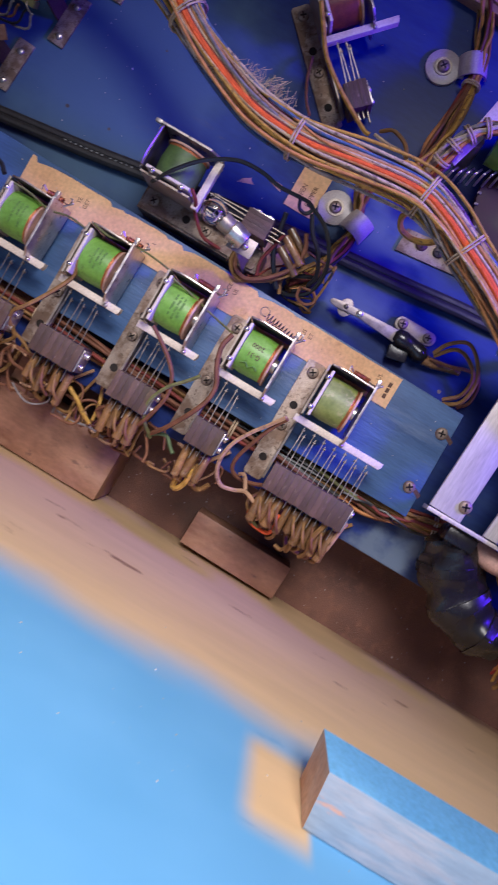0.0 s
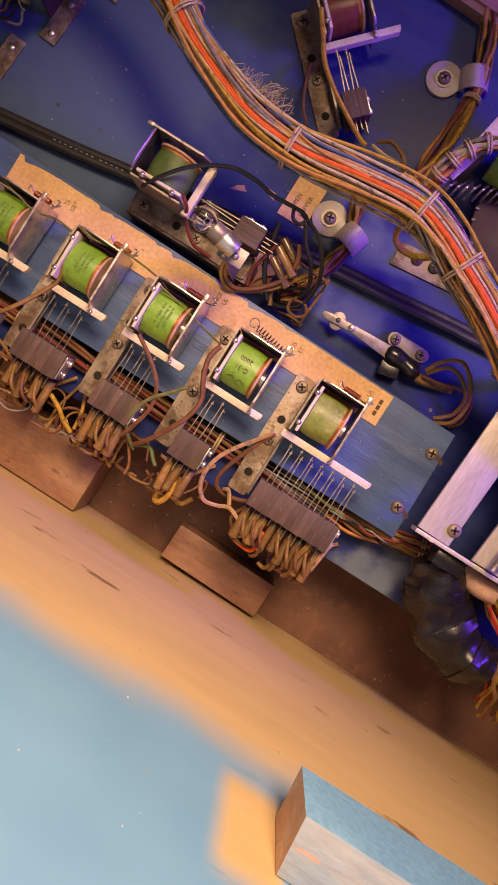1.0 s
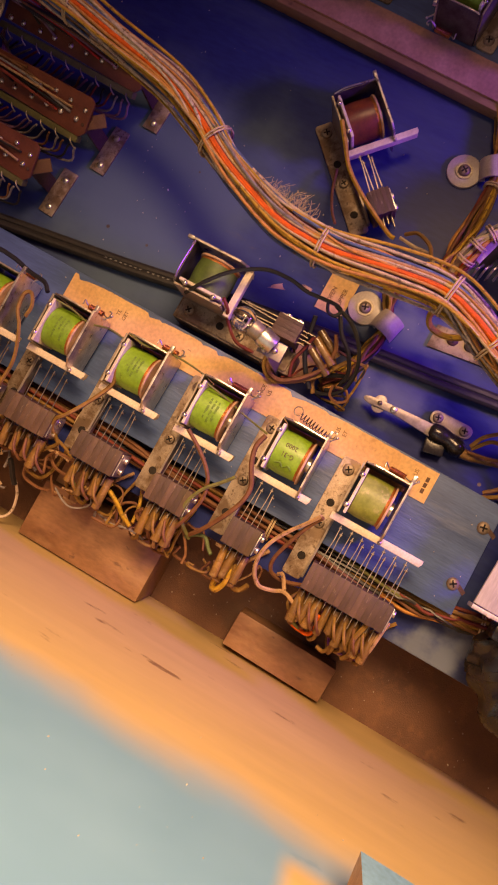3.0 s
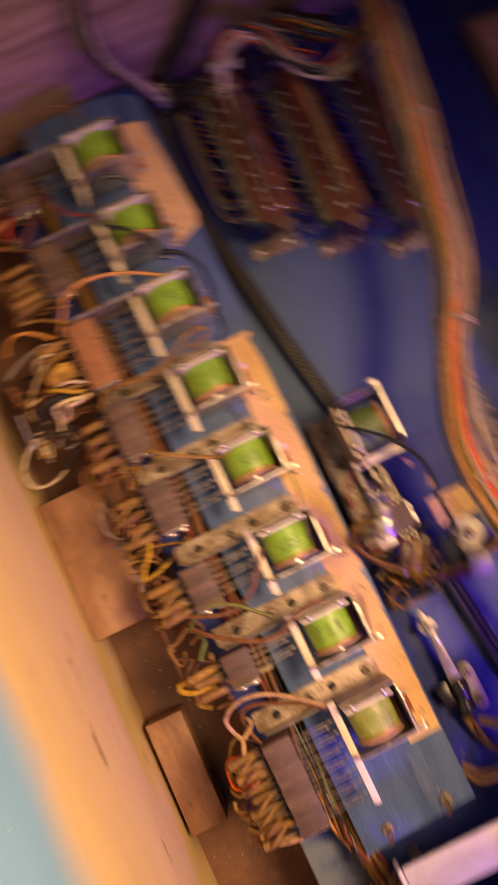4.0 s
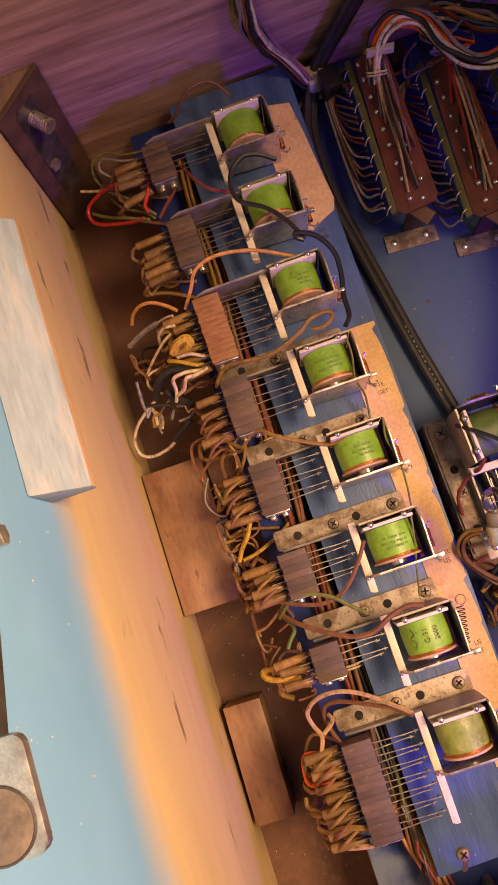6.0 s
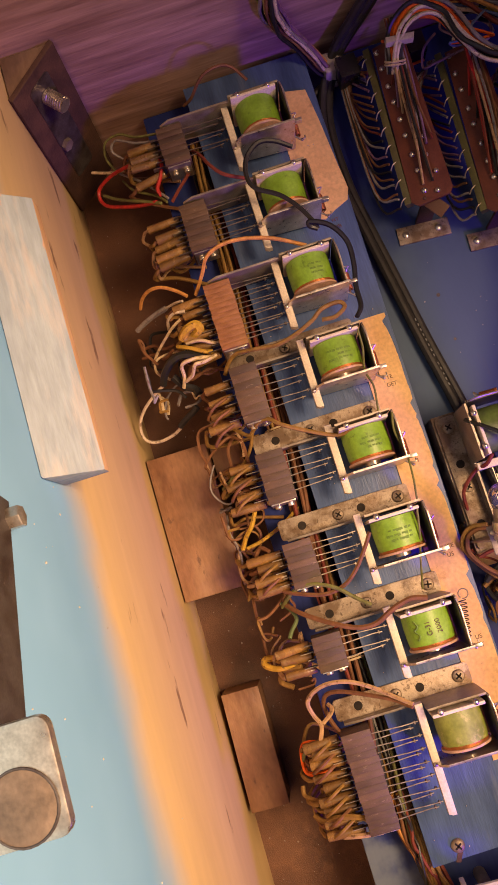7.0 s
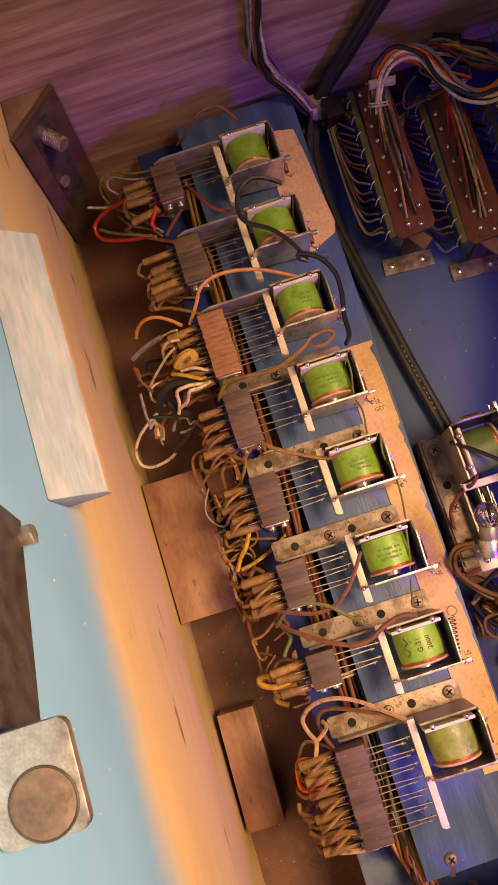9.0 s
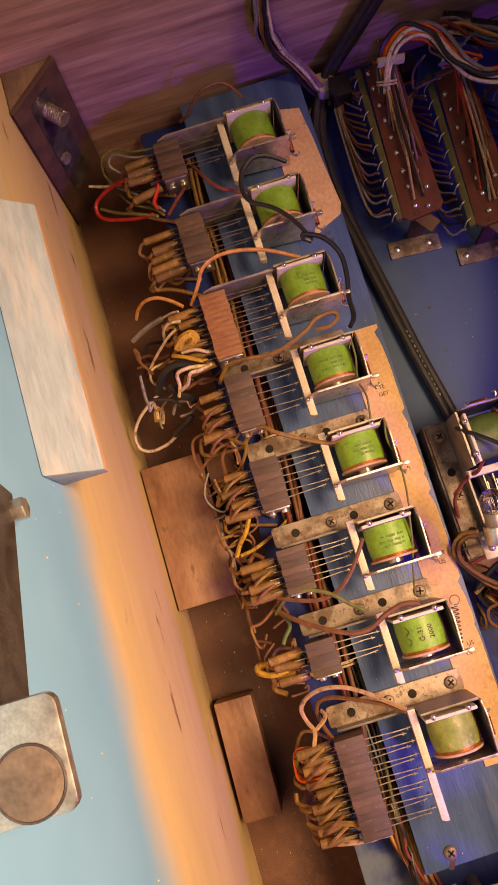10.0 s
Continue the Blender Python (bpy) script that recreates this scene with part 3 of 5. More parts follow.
# ---- relays ----
GREEN_INK = material("dark_green_print", (0.16, 0.29, 0.033), 0.7, scale=400, bump=0)
RUSTED_FOOT = 3
SPECS = (  # stack length, blade pairs, bar end, wrap, stack material
    (0.024, 3, 0.046, GREEN, BAKELITE), (0.029, 4, 0.0475, GREEN, BAKELITE), (0.039, 6, 0.046, GREEN, BAKELITE_TAN), (0.032, 3, 0.043, GREEN, BAKELITE),
    (0.028, 3, 0.042, GREEN, BAKELITE), (0.024, 3, 0.0415, GREEN, BAKELITE), (0.018, 2, 0.0405, GREEN, BAKELITE), (0.049, 7, 0.0585, OLIVE, BAKELITE))


def coil_bm(x0, x1, y, z, r):
    """A wound wrap, a little fuller in the middle and creased."""
    rings, seg = [], 36
    bm = bmesh.new()
    for i in range(9):
        f = i / 8
        rr = r * (0.965 + 0.035 * math.sin(math.pi * f))
        rings.append([bm.verts.new((x0 + (x1 - x0) * f, y + rr * math.cos(2 * math.pi * k / seg) * (1 + 0.008 * math.sin(k * 1.7 + i)), z + rr * math.sin(2 * math.pi * k / seg))) for k in range(seg)])
    for a, b in zip(rings, rings[1:]):
        for k in range(seg):
            bm.faces.new((a[k], b[k], b[(k + 1) % seg], a[(k + 1) % seg]))
    bm.faces.new(rings[0])
    bm.faces.new(rings[-1][::-1])
    return bm


def relay(spec, k, at, turn=0.0, name="relay", label="", group="relays on the board"):
    """A plate-framed relay: foot, yoke, coil, armature, actuator bar, switch stack with blades and sleeved lugs."""
    length, pairs, bar, wrap, stack = spec
    rnd = random.Random(40 + k)
    root = thing(name, label, "relay", at, turn, group)
    if k < RUSTED_FOOT:
        part("foot_plate", slab(rounded(0.0012, -0.0655, 0.0055, 0.0065, 0.0012), -0.0016, 0.0, 0.0003), STEEL, root, "narrow zinc-plated foot")
    else:
        foot = part("foot_plate", slab(rounded(-0.006, -0.0685, 0.0055, 0.0065, 0.002), -0.0016, 0.0, 0.0003), SPOTTED, root, "rust-spotted zinc-plated foot plate")
        screw_head(root, (0, 0, 0), 0.0034, cross=rnd.uniform(0, 90))
        screw_head(root, (0, -0.0345, 0), 0.0031, cross=rnd.uniform(0, 90))
        hole(foot, 0, -0.0213, 0)
        hole(foot, 0, -0.0555, 0)
    part("side_plate", slab([(-0.0655, 0.0), (-0.0655, 0.021 if k < RUSTED_FOOT else 0.006), (-0.06, 0.0245 if k < RUSTED_FOOT else 0.0075), (-0.0235, 0.0245 if k < RUSTED_FOOT else 0.0075), (-0.0235, 0.0285), (0.0065, 0.0285), (0.0065, 0.0)], 0.0055, 0.0067, 0.0002, m=Matrix(((0, 0, 1, 0), (1, 0, 0, 0), (0, 1, 0, 0), (0, 0, 0, 1)))), STEEL, root)
    part("yoke", slab([(0.0068, 0.0), (0.0335, 0.0), (0.0335, 0.029), (0.012, 0.0295), (0.0068, 0.0285)], -0.0077, -0.0065, 0.0003, m=Matrix(((1, 0, 0, 0), (0, 0, -1, 0), (0, 1, 0, 0), (0, 0, 0, 1)))), DARK_STEEL, root)
    part("yoke_rim", wire_bm([(0.0075, 0.0071, 0.029), (0.014, 0.0076, 0.0303), (0.026, 0.0073, 0.0298), (0.033, 0.0071, 0.0292)], 0.0005), BRIGHT, root)
    part("coil", coil_bm(0.0105, 0.0265, -0.0093, 0.0175, 0.0123), wrap, root, wrap.name.replace("_", " "))
    part("copper_winding", rod((0.0264, -0.0093, 0.0175), (0.0279, -0.0093, 0.0175), 0.0119, seg=32), COPPER, root)
    part("bobbin_flange", rod((0.0279, -0.0093, 0.0175), (0.0292, -0.0093, 0.0175), 0.0128, seg=32, bevel=0.0003), PINK, root)
    part("core", rod((0.0292, -0.0093, 0.0175), (0.0312, -0.0093, 0.0175), 0.0042, seg=18), BRIGHT, root)
    bob = part("terminal_flange", box((0.0084, -0.0225, 0.003), (0.0102, 0.0043, 0.031), 0.0006), NYLON, root)
    for y in (-0.018, 0.0):
        lug = part("solder_lug", ball((0.0082, y, 0.0305), 0.0017, squash=0.8), SOLDER, bob)
    arm = part("armature", slab([(-0.0265, 0.004), (-0.0265, 0.026), (-0.022, 0.0305), (0.0085, 0.0305), (0.0085, 0.0)], 0.0325, 0.0337, 0.0002, m=Matrix(((0, 0, 1, 0), (1, 0, 0, 0), (0, 1, 0, 0), (0, 0, 0, 1)))), BRIGHT, root, "thin bright steel armature")
    part("armature_tab", box((0.0322, 0.0085, 0.026), (0.0342, 0.0125, 0.0292), 0.0003), BRIGHT, arm)
    part("rivet", ball((0.0334, -0.0275, 0.0205), 0.0014), BRIGHT, arm)
    part("actuator_bar", slab([(0.0035, -0.0286), (bar - 0.001, -0.0288), (bar, -0.0268), (bar, -0.0248), (0.0035, -0.0246)], 0.0155, 0.0205, 0.0004), NYLON, root, "yellowed nylon actuator bar")
    if k == 6:
        spring = part("return_spring", spiral((0.0125, 0.014, 0.006), (0.031, 0.0102, 0.0065), 0.0021, 9, 0.0003), DARK_STEEL, root, "stretched steel return spring")
        loop = [Vector((0.0095 + 0.0026 * math.cos(a), 0.0155 + 0.0026 * math.sin(a), 0.006)) for a in np.linspace(-0.5, 5.4, 16)]
        part("spring_hook", sweep(loop, 0.0003, 5), DARK_STEEL, spring)
    else:
        x0 = 0.0185 + rnd.uniform(0, 0.003)
        spring = part("return_spring", spiral((x0, 0.0114, 0.006), (x0 + 0.0098, 0.0112, 0.006), 0.0015, 15, 0.00036), COPPER, root, "tight copper-coloured return spring")
        part("spring_hook", wire_bm([(x0, 0.0114, 0.006), (x0 - 0.0016, 0.0122, 0.0075), (x0 - 0.0032, 0.0136, 0.0085), (x0 - 0.003, 0.0108, 0.0095)], 0.0004), BRIGHT, spring)
    part("spring_hook", wire_bm([(0.0295, 0.0112, 0.0062), (0.032, 0.0104, 0.008), (0.0345, 0.0108, 0.0105), (0.0352, 0.0138, 0.0112), (0.0335, 0.0142, 0.0108)], 0.00045), BRIGHT, spring)
    part("hook_post", rod((0.0322, 0.0065, 0.0135), (0.0366, 0.0118, 0.0125), 0.0005, seg=8), BRIGHT, arm)
    part("hook_post", ball((0.0366, 0.0118, 0.0125), 0.0009, seg=8), SOLDER, arm)
    if k in (2, 3, 4, 5):
        for row in (0.0172, 0.0198, 0.0222):
            for j in range(rnd.randint(4, 7)):
                a = radians(62 + 9.5 * j + rnd.uniform(-2, 2))
                part("print_bar", box((-0.0006, -0.0008, 0), (rnd.uniform(0.0002, 0.0008), 0.0008, 0.00012), 0, m=Matrix.Translation((row, -0.0093 + 0.0123 * math.cos(a), 0.0175 + 0.0123 * math.sin(a))) @ Matrix.Rotation(a - math.pi / 2, 4, "X")), GREEN_INK, root)
    # switch stack: separate wafers
    n, x0 = 2 * pairs + 1, 0.0078
    step = length / n
    for i in range(n):
        dy, dz = rnd.uniform(-0.00025, 0.00025), rnd.uniform(-0.0001, 0.0001)
        part("stack_wafer", box((x0 + step * i, -0.0688 + dy, 0.004), (x0 + step * (i + 1) - 0.00002, -0.0535 + dy, 0.0222 + dz), 0.00007), stack, root)
    part("stack_plate", box((x0 + length, -0.068, 0.005), (x0 + length + 0.0008, -0.0545, 0.0205), 0.0002), BRIGHT, root)
    for y in (-0.0645, -0.0575):
        part("stack_screw", rod((x0 + length + 0.0008, y, 0.0135), (x0 + length + 0.0028, y, 0.0135), 0.0019, seg=12, bevel=0.0004), BRIGHT, root)
    for i in range(pairs * 2):
        x = x0 + step * (i + 1) - 0.0001
        long_ = i % 2 == 0
        end = (-0.0292 if long_ else -0.0325) + rnd.uniform(-0.0006, 0.0006)
        sway = 0.0008 if long_ else -0.0006
        z = 0.0192 + rnd.uniform(-0.0006, 0.0006)
        start = [(x, -0.0535, z)]
        path = smooth_path([*start, (x + sway * 0.3, -0.049, z), (x + sway * 0.7, -0.042, z), (x + sway, -0.037, z), (x + sway + rnd.uniform(-0.0003, 0.0003), end, z)], 3)
        blade = part("switch_blade", sweep(path, 0.00034, 4), LEAF, root)
        part("contact", rod((x + sway - 0.0007, end - 0.0018, z - 0.0006), (x + sway + 0.0009, end - 0.0018, z - 0.0006), 0.0007, seg=10), DARK_STEEL, blade)
        tail = -0.0735 - 0.003 * (i % 2)
        part("solder_tail", box((x - 0.00018, tail, 0.0135), (x + 0.00018, -0.0685, 0.0168), 0), LEAF, blade)
    return root


NOTES = ("lime green relay by the end wall with red wires", "lime green relay with a black wire over its coil", "lime green relay with a tan switch stack of many blades", "lime green relay with a yellow looped lead",
         "lime green relay with three blade pairs and oxidised foot", "lime green relay with bare spotted foot plate", "lime green relay with a short stack and printed coil", "olive relay with the longest switch stack on the board")
relays = [relay(SPECS[k], k, (X8 - PITCH * (7 - k), 0, 0), label=NOTES[k]) for k in range(8)]
for row, y in (("2000", -0.0052), ("G-31", -0.0104)):
    t = lettering(row, (0, 0, 0), 0.0036, 0, INK, relays[6])
    t.matrix_world = pose(X8 - PITCH + 0.0185, y, 0.0176 + math.sqrt(0.0125 ** 2 - (y + 0.0093) ** 2), 0, 0, 180)
bm = sweep(smooth_path([(0.0135, -0.0165, 0.0276), (0.0165, -0.0155, 0.0283), (0.0185, -0.0172, 0.0272), (0.021, -0.0155, 0.0283), (0.0235, -0.0168, 0.0275)], 5), 0.0005, 5)
part("printed_mark", bm, GREEN_INK, relays[6])

rnd = random.Random(77)
dust = bmesh.new()
for i in range(420):
    where = rnd.random()
    if where < 0.35:
        p, up = Vector((rnd.uniform(-0.34, 0.2), rnd.uniform(-0.134, -0.08), FLOOR)), Vector((0, 0, 1))
    elif where < 0.5:
        p, up = Vector((rnd.uniform(-0.25, 0.15), WY, rnd.uniform(0.1, 0.23))), Vector((0, 1, 0))
    elif where < 0.8:
        p, up = Vector((rnd.uniform(-0.33, 0.12), rnd.uniform(0.04, 0.22), PZ)), Vector((0, 0, 1))
    else:
        p, up = Vector((rnd.uniform(-0.33, 0.085), rnd.uniform(-0.042, 0.022), BZ + 0.0004)), Vector((0, 0, 1))
    r = rnd.uniform(0.00015, 0.0006) * (1.4 if rnd.random() < 0.1 else 1)
    bmesh.ops.create_icosphere(dust, subdivisions=1, radius=r, matrix=Matrix.Translation(p + up * r * 0.4) @ Euler((rnd.uniform(0, 6), rnd.uniform(0, 6), 0)).to_matrix().to_4x4() @ Matrix.Diagonal((1, rnd.uniform(0.4, 1), 0.6, 1)))
solid("dust_specks", dust, material("pale_dust", (0.6, 0.55, 0.5), 0.9, scale=400, bump=0), "pale dust specks and fibres scattered over boards and panel", "dust", kind="stuff")

# ---- things on the panel ----
MAROON_WRAP = material("dark_red_coil_wrap", (0.1, 0.02, 0.015), 0.35, other=(0.2, 0.05, 0.02), scale=160, fine=900, bump=0.1)
PINK_PAPER = material("pinkish_tan_paper", (0.55, 0.3, 0.22), 0.7, other=(0.4, 0.2, 0.14), scale=60, fine=500, bump=0.15)

lamp_relay = relay((0.012, 2, 0.034, DULL_GREEN, BAKELITE), 21, (-0.128, 0.0382, 0.0006), 90, "lamp_relay", "relay with a green coil and pilot lamp on a raised bracket", "")
part("channel_base", box((-0.0072, -0.0705, PZ - 0.0006), (0.0068, 0.008, -0.0017), 0.0006), SPOTTED, lamp_relay)
pilot = thing("pilot_lamp", "clear glass pilot lamp in a dull metal socket", "lamp", (-0.0832, 0.04, 0.0535))
a0, a1 = Vector((0, 0, 0)), Vector((0.95, -0.22, -0.2)).normalized()
part("glass_bulb", ball((0, 0, 0), 0.0067, seg=24), GLASS, pilot, "clear glass bulb")
part("filament", wire_bm([a1 * 0.004, (0.001, 0.001, 0.001), (0.0005, -0.0015, 0.001), a1 * 0.0045], 0.0002), BRIGHT, pilot)
part("filament_post", rod(a1 * 0.003, a1 * 0.008, 0.0012, seg=8), NYLON, pilot)
part("lamp_base", rod(a1 * 0.0055, a1 * 0.0125, 0.0049, 0.0046, seg=20, bevel=0.0004), STEEL, pilot)
part("socket", rod(a1 * 0.012, a1 * 0.021, 0.0056, 0.005, seg=20, bevel=0.0006), BRIGHT, pilot)
part("socket_bracket", box((0.012, -0.0105, -0.009), (0.026, -0.001, -0.0078), 0.0003), STEEL, pilot)
part("socket_leg", box((0.018, -0.011, -0.075), (0.0192, -0.001, -0.008), 0.0003), STEEL, pilot)
part("socket_rivet", ball((0.021, -0.006, -0.0075), 0.0017), BRIGHT, pilot)
part("socket_rivet", ball((0.0155, -0.0085, -0.0075), 0.0014), BRIGHT, pilot)
for y, z in ((0.056, 0.012), (0.0615, 0.01), (0.05, 0.009)):
    solid("sleeve", rod((-0.0515, y, z), (-0.036, y - 0.009, z - 0.003), 0.0024, seg=12, bevel=0.0004), SLEEVE, "amber varnished sleeve on a relay lug", "sleeve", "sleeves")

second_relay = relay((0.013, 2, 0.048, MAROON_WRAP, BAKELITE), 22, (-0.1122, 0.1785, PZ + 0.0017), 46, "relay", "relay with a dark red coil and two blade pairs", "")


def paper_tag(name, outline, label, rows=(), at=(0, 0), turn=0.0):
    tag = thing(name, label, "label")
    part("paper", slab(outline, PZ, PZ + 0.0007, 0.0), PAPER, tag)
    for i, row in enumerate(rows):
        lettering(row, (at[0] + 0.0065 * i, at[1], PZ + 0.00085), 0.0039, turn, INK, tag)
    return tag


paper_tag("paper_tag", [(-0.0665, 0.112), (-0.0665, 0.079), (-0.0485, 0.079), (-0.0485, 0.112)], "tan paper tag printed open flipper glued on the panel", ("OPEN", "FLIPPER"), (-0.0605, 0.0905), 90)
paper_tag("paper_tag", [(-0.0655, 0.0335), (-0.0485, 0.0345), (-0.0485, 0.064), (-0.0655, 0.063)], "stained tan paper tag under tangled wires", ())

# splinters where the paint has chipped
for x, y, a in ((-0.0935, 0.079, 20), (-0.077, 0.0865, -15)):
    m = pose(x, y, PZ, 0, 0, a)
    bm = bmesh.new()
    for i in range(4):
        slab([(-0.005 + 0.001 * i, 0.0007 * i - 0.001), (0.006 - 0.001 * i, 0.0008 * i - 0.0012), (0.004, 0.0008 * i)], 0.0, 0.0004 + 0.0002 * i, 0, bm, m)
    part("chipped_splinter", bm, CLEAT_BARE, mechanism_panel, "bare wood showing through chipped paint")


def wire_clamp(x, y, turn, reach=0.013):
    """A nylon clip: round foot under a screw, strap bowed over the wires."""
    c = thing("cable_clamp", "milky nylon cable clamp screwed over wires on the panel", "clamp", (x, y, PZ), turn, "cable clamps")
    foot = [(0.0105 * math.cos(a), 0.0105 * math.sin(a)) for a in np.linspace(0.5, 5.78, 22)] + [(0.0125, -0.0055), (0.0125, 0.0055)]
    part("round_foot", slab(foot, 0.0, 0.0022, 0.0006), CLAMP, c)
    strap = bmesh.new()
    path = [Vector((0.0105 + reach * 0.5 - math.cos(t) * reach * 0.55, 0, 0.002 + math.sin(t) * 0.0085)) for t in np.linspace(0.05, 3.1, 12)]
    rows = [[strap.verts.new(p + Vector((0, s * 0.0065, 0)) + (p - Vector((0.0105 + reach * 0.5, 0, 0.0))).normalized() * h) for s, h in ((-1, 0), (1, 0), (1, 0.0013), (-1, 0.0013))] for p in path]
    for r0, r1 in zip(rows, rows[1:]):
        for k in range(4):
            strap.faces.new((r0[k], r0[(k + 1) % 4], r1[(k + 1) % 4], r1[k]))
    strap.faces.new(rows[0][::-1]), strap.faces.new(rows[-1])
    bmesh.ops.recalc_face_normals(strap, faces=strap.faces)
    part("strap", strap, CLAMP, c)
    part("washer", rod((0, 0, 0.0022), (0, 0, 0.0029), 0.0052, seg=20), STEEL, c)
    screw_head(c, (0, 0, 0.0029), 0.0037, cross=30)
    return c


wire_clamp(-0.0385, 0.0919, -14)
wire_clamp(-0.026, 0.1932, 24)
AMBERS = ["amber", "brown", "amber", "orange", "yellow", "brown", "maroon", "amber", "olive", "brown", "amber", "black", "yellow", "brown"]
wire_bundle("clamped_wires", [(-0.03, 0.112, -0.004), (-0.0275, 0.1005, -0.014), (-0.0225, 0.09, -0.0165), (-0.023, 0.075, -0.017), (-0.0265, 0.06, -0.017), (-0.03, 0.046, -0.015), (-0.038, 0.036, -0.011)], (0.006, 0.004, 0.0035, 0.005, 0.006, 0.0055), AMBERS, "amber and brown wires passing under a nylon clamp", r=0.001, seed=5)
wire_bundle("clamped_wires", [(-0.024, 0.236, -0.014), (-0.014, 0.218, -0.0145), (-0.0075, 0.2, -0.0145), (-0.006, 0.18, -0.013), (-0.0062, 0.155, -0.01), (-0.006, 0.135, -0.004), (-0.004, 0.118, 0.01)], (0.005, 0.005, 0.0038, 0.005, 0.006, 0.006), AMBERS[::-1], "brown and amber wires running down to the main bundle", r=0.001, seed=6, ties=(0.42,))

MIXED = ["orange", "cream", "orange", "white", "cream", "yellow", "blue", "cream", "orange", "cream", "white", "yellow", "orange", "grey", "cream", "yellow", "cream", "red_orange", "white", "orange",
         "tan", "cream", "blue", "white", "orange", "yellow", "cream", "orange", "cream", "cream", "orange", "grey", "cream", "yellow", "orange", "white", "violet", "blue", "orange", "yellow", "cream", "white", "yellow", "white", "orange", "blue", "white", "white", "cream", "orange", "white", "yellow", "grey", "orange", "cream", "white", "white", "orange", "blue", "cream", "white", "yellow"]
main_bundle = wire_bundle("main_wire_bundle", [(-0.355, 0.182, 0.02), (-0.335, 0.173, 0.036), (-0.31, 0.165, 0.045), (-0.286, 0.159, 0.046), (-0.258, 0.154, 0.046), (-0.227, 0.147, 0.045), (-0.184, 0.1375, 0.045), (-0.158, 0.1265, 0.045), (-0.14, 0.1155, 0.045), (-0.123, 0.1075, 0.044), (-0.096, 0.0975, 0.044), (-0.075, 0.0945, 0.044),
    (-0.056, 0.0948, 0.044), (-0.03, 0.0988, 0.044), (-0.001, 0.1018, 0.043), (0.018, 0.097, 0.043), (0.035, 0.0895, 0.042), (0.057, 0.079, 0.041), (0.09, 0.06, 0.035), (0.14, 0.025, 0.022), (0.2, -0.01, 0.0)],
    (0.0085, 0.009, 0.0092, 0.009, 0.0096, 0.0092, 0.0098, 0.0096, 0.0102, 0.0102, 0.0104, 0.0104, 0.01), MIXED, "thick laced bundle of orange, cream, blue and violet cloth wires", ties=(0.2, 0.385, 0.565, 0.71, 0.8), twist=1.1, seed=3,
    stripe=(("red_orange", 0.12), ("red_orange", 0.2), ("orange", 0.34), ("cream", -0.1), ("orange", -0.24), ("cream", 0.48), ("tan", -0.38), ("yellow", 0.62), ("blue", -0.52), ("cream", -0.64), ("orange", 0.76), ("yellow", -0.82), ("maroon", 0.02)), r=0.00084)
bm = bmesh.new()
rnd = random.Random(8)
for i in range(150):
    q = Vector((rnd.uniform(-0.114, -0.08), rnd.uniform(0.1, 0.106), rnd.uniform(0.04, 0.053)))
    d = Vector((rnd.uniform(-0.004, 0.006), rnd.uniform(0.003, 0.011), rnd.uniform(-0.002, 0.006)))
    sweep(smooth_path([q, q + d * 0.5 + Vector((rnd.uniform(-0.003, 0.003), rnd.uniform(-0.001, 0.001), 0.002)), q + d + Vector((rnd.uniform(-0.003, 0.003), 0, 0))], 3), 0.00011, 3, bm)
part("frayed_threads", bm, WIRE["cream"], main_bundle, "frayed cotton covering")

# flat black twin cable down the end wall and across the panel
twin = thing("power_cable", "black rubber twin cable with worn white print across the panel", "cable")
CABLE_LINE = [(-0.373, 0.105, 0.105), (-0.373, 0.0735, 0.0425), (-0.373, 0.063, 0.02), (-0.372, 0.054, 0.003), (-0.366, 0.047, -0.01), (-0.352, 0.039, -0.016), (-0.33, 0.0335, -0.0178), (-0.292, 0.033, -0.0178), (-0.259, 0.037, -0.0178), (-0.221, 0.042, -0.0178), (-0.183, 0.047, -0.0178), (-0.145, 0.053, -0.0178), (-0.1, 0.059, -0.018), (-0.06, 0.064, -0.018), (-0.018, 0.069, -0.018), (0.018, 0.0725, -0.018), (0.053, 0.0765, -0.018), (0.084, 0.0795, -0.018), (0.2, 0.094, -0.018)]
line = smooth_path(CABLE_LINE, 5)
for s in (-1, 1):
    part("conductor", sweep([q + Vector((0.05, -1, 0.25)).normalized() * 0.0022 * s for q in line], 0.0029, 10), CABLE, twin)
for i in range(13):
    f = -0.197 + 0.0034 * i + (0.002 if i > 7 else 0)
    part("print_bar", box((-0.0008, -0.0004, 0), (0.0008, 0.0004, 0.0002), 0, m=pose(f, 0.0452 + (f + 0.197) * 0.137, -0.0149, 0, 0, 7.5)), WHITE_INK, twin)
second_cable = solid("power_cable", sweep(smooth_path([(-0.3745, 0.112, 0.105), (-0.3745, 0.08, 0.0425), (-0.3745, 0.068, 0.018), (-0.374, 0.059, 0.002), (-0.371, 0.051, -0.01), (-0.362, 0.043, -0.0165), (-0.355, 0.03, -0.0185)], 6), 0.003, 10), CABLE, "black rubber cable hanging down the end wall", "cable")

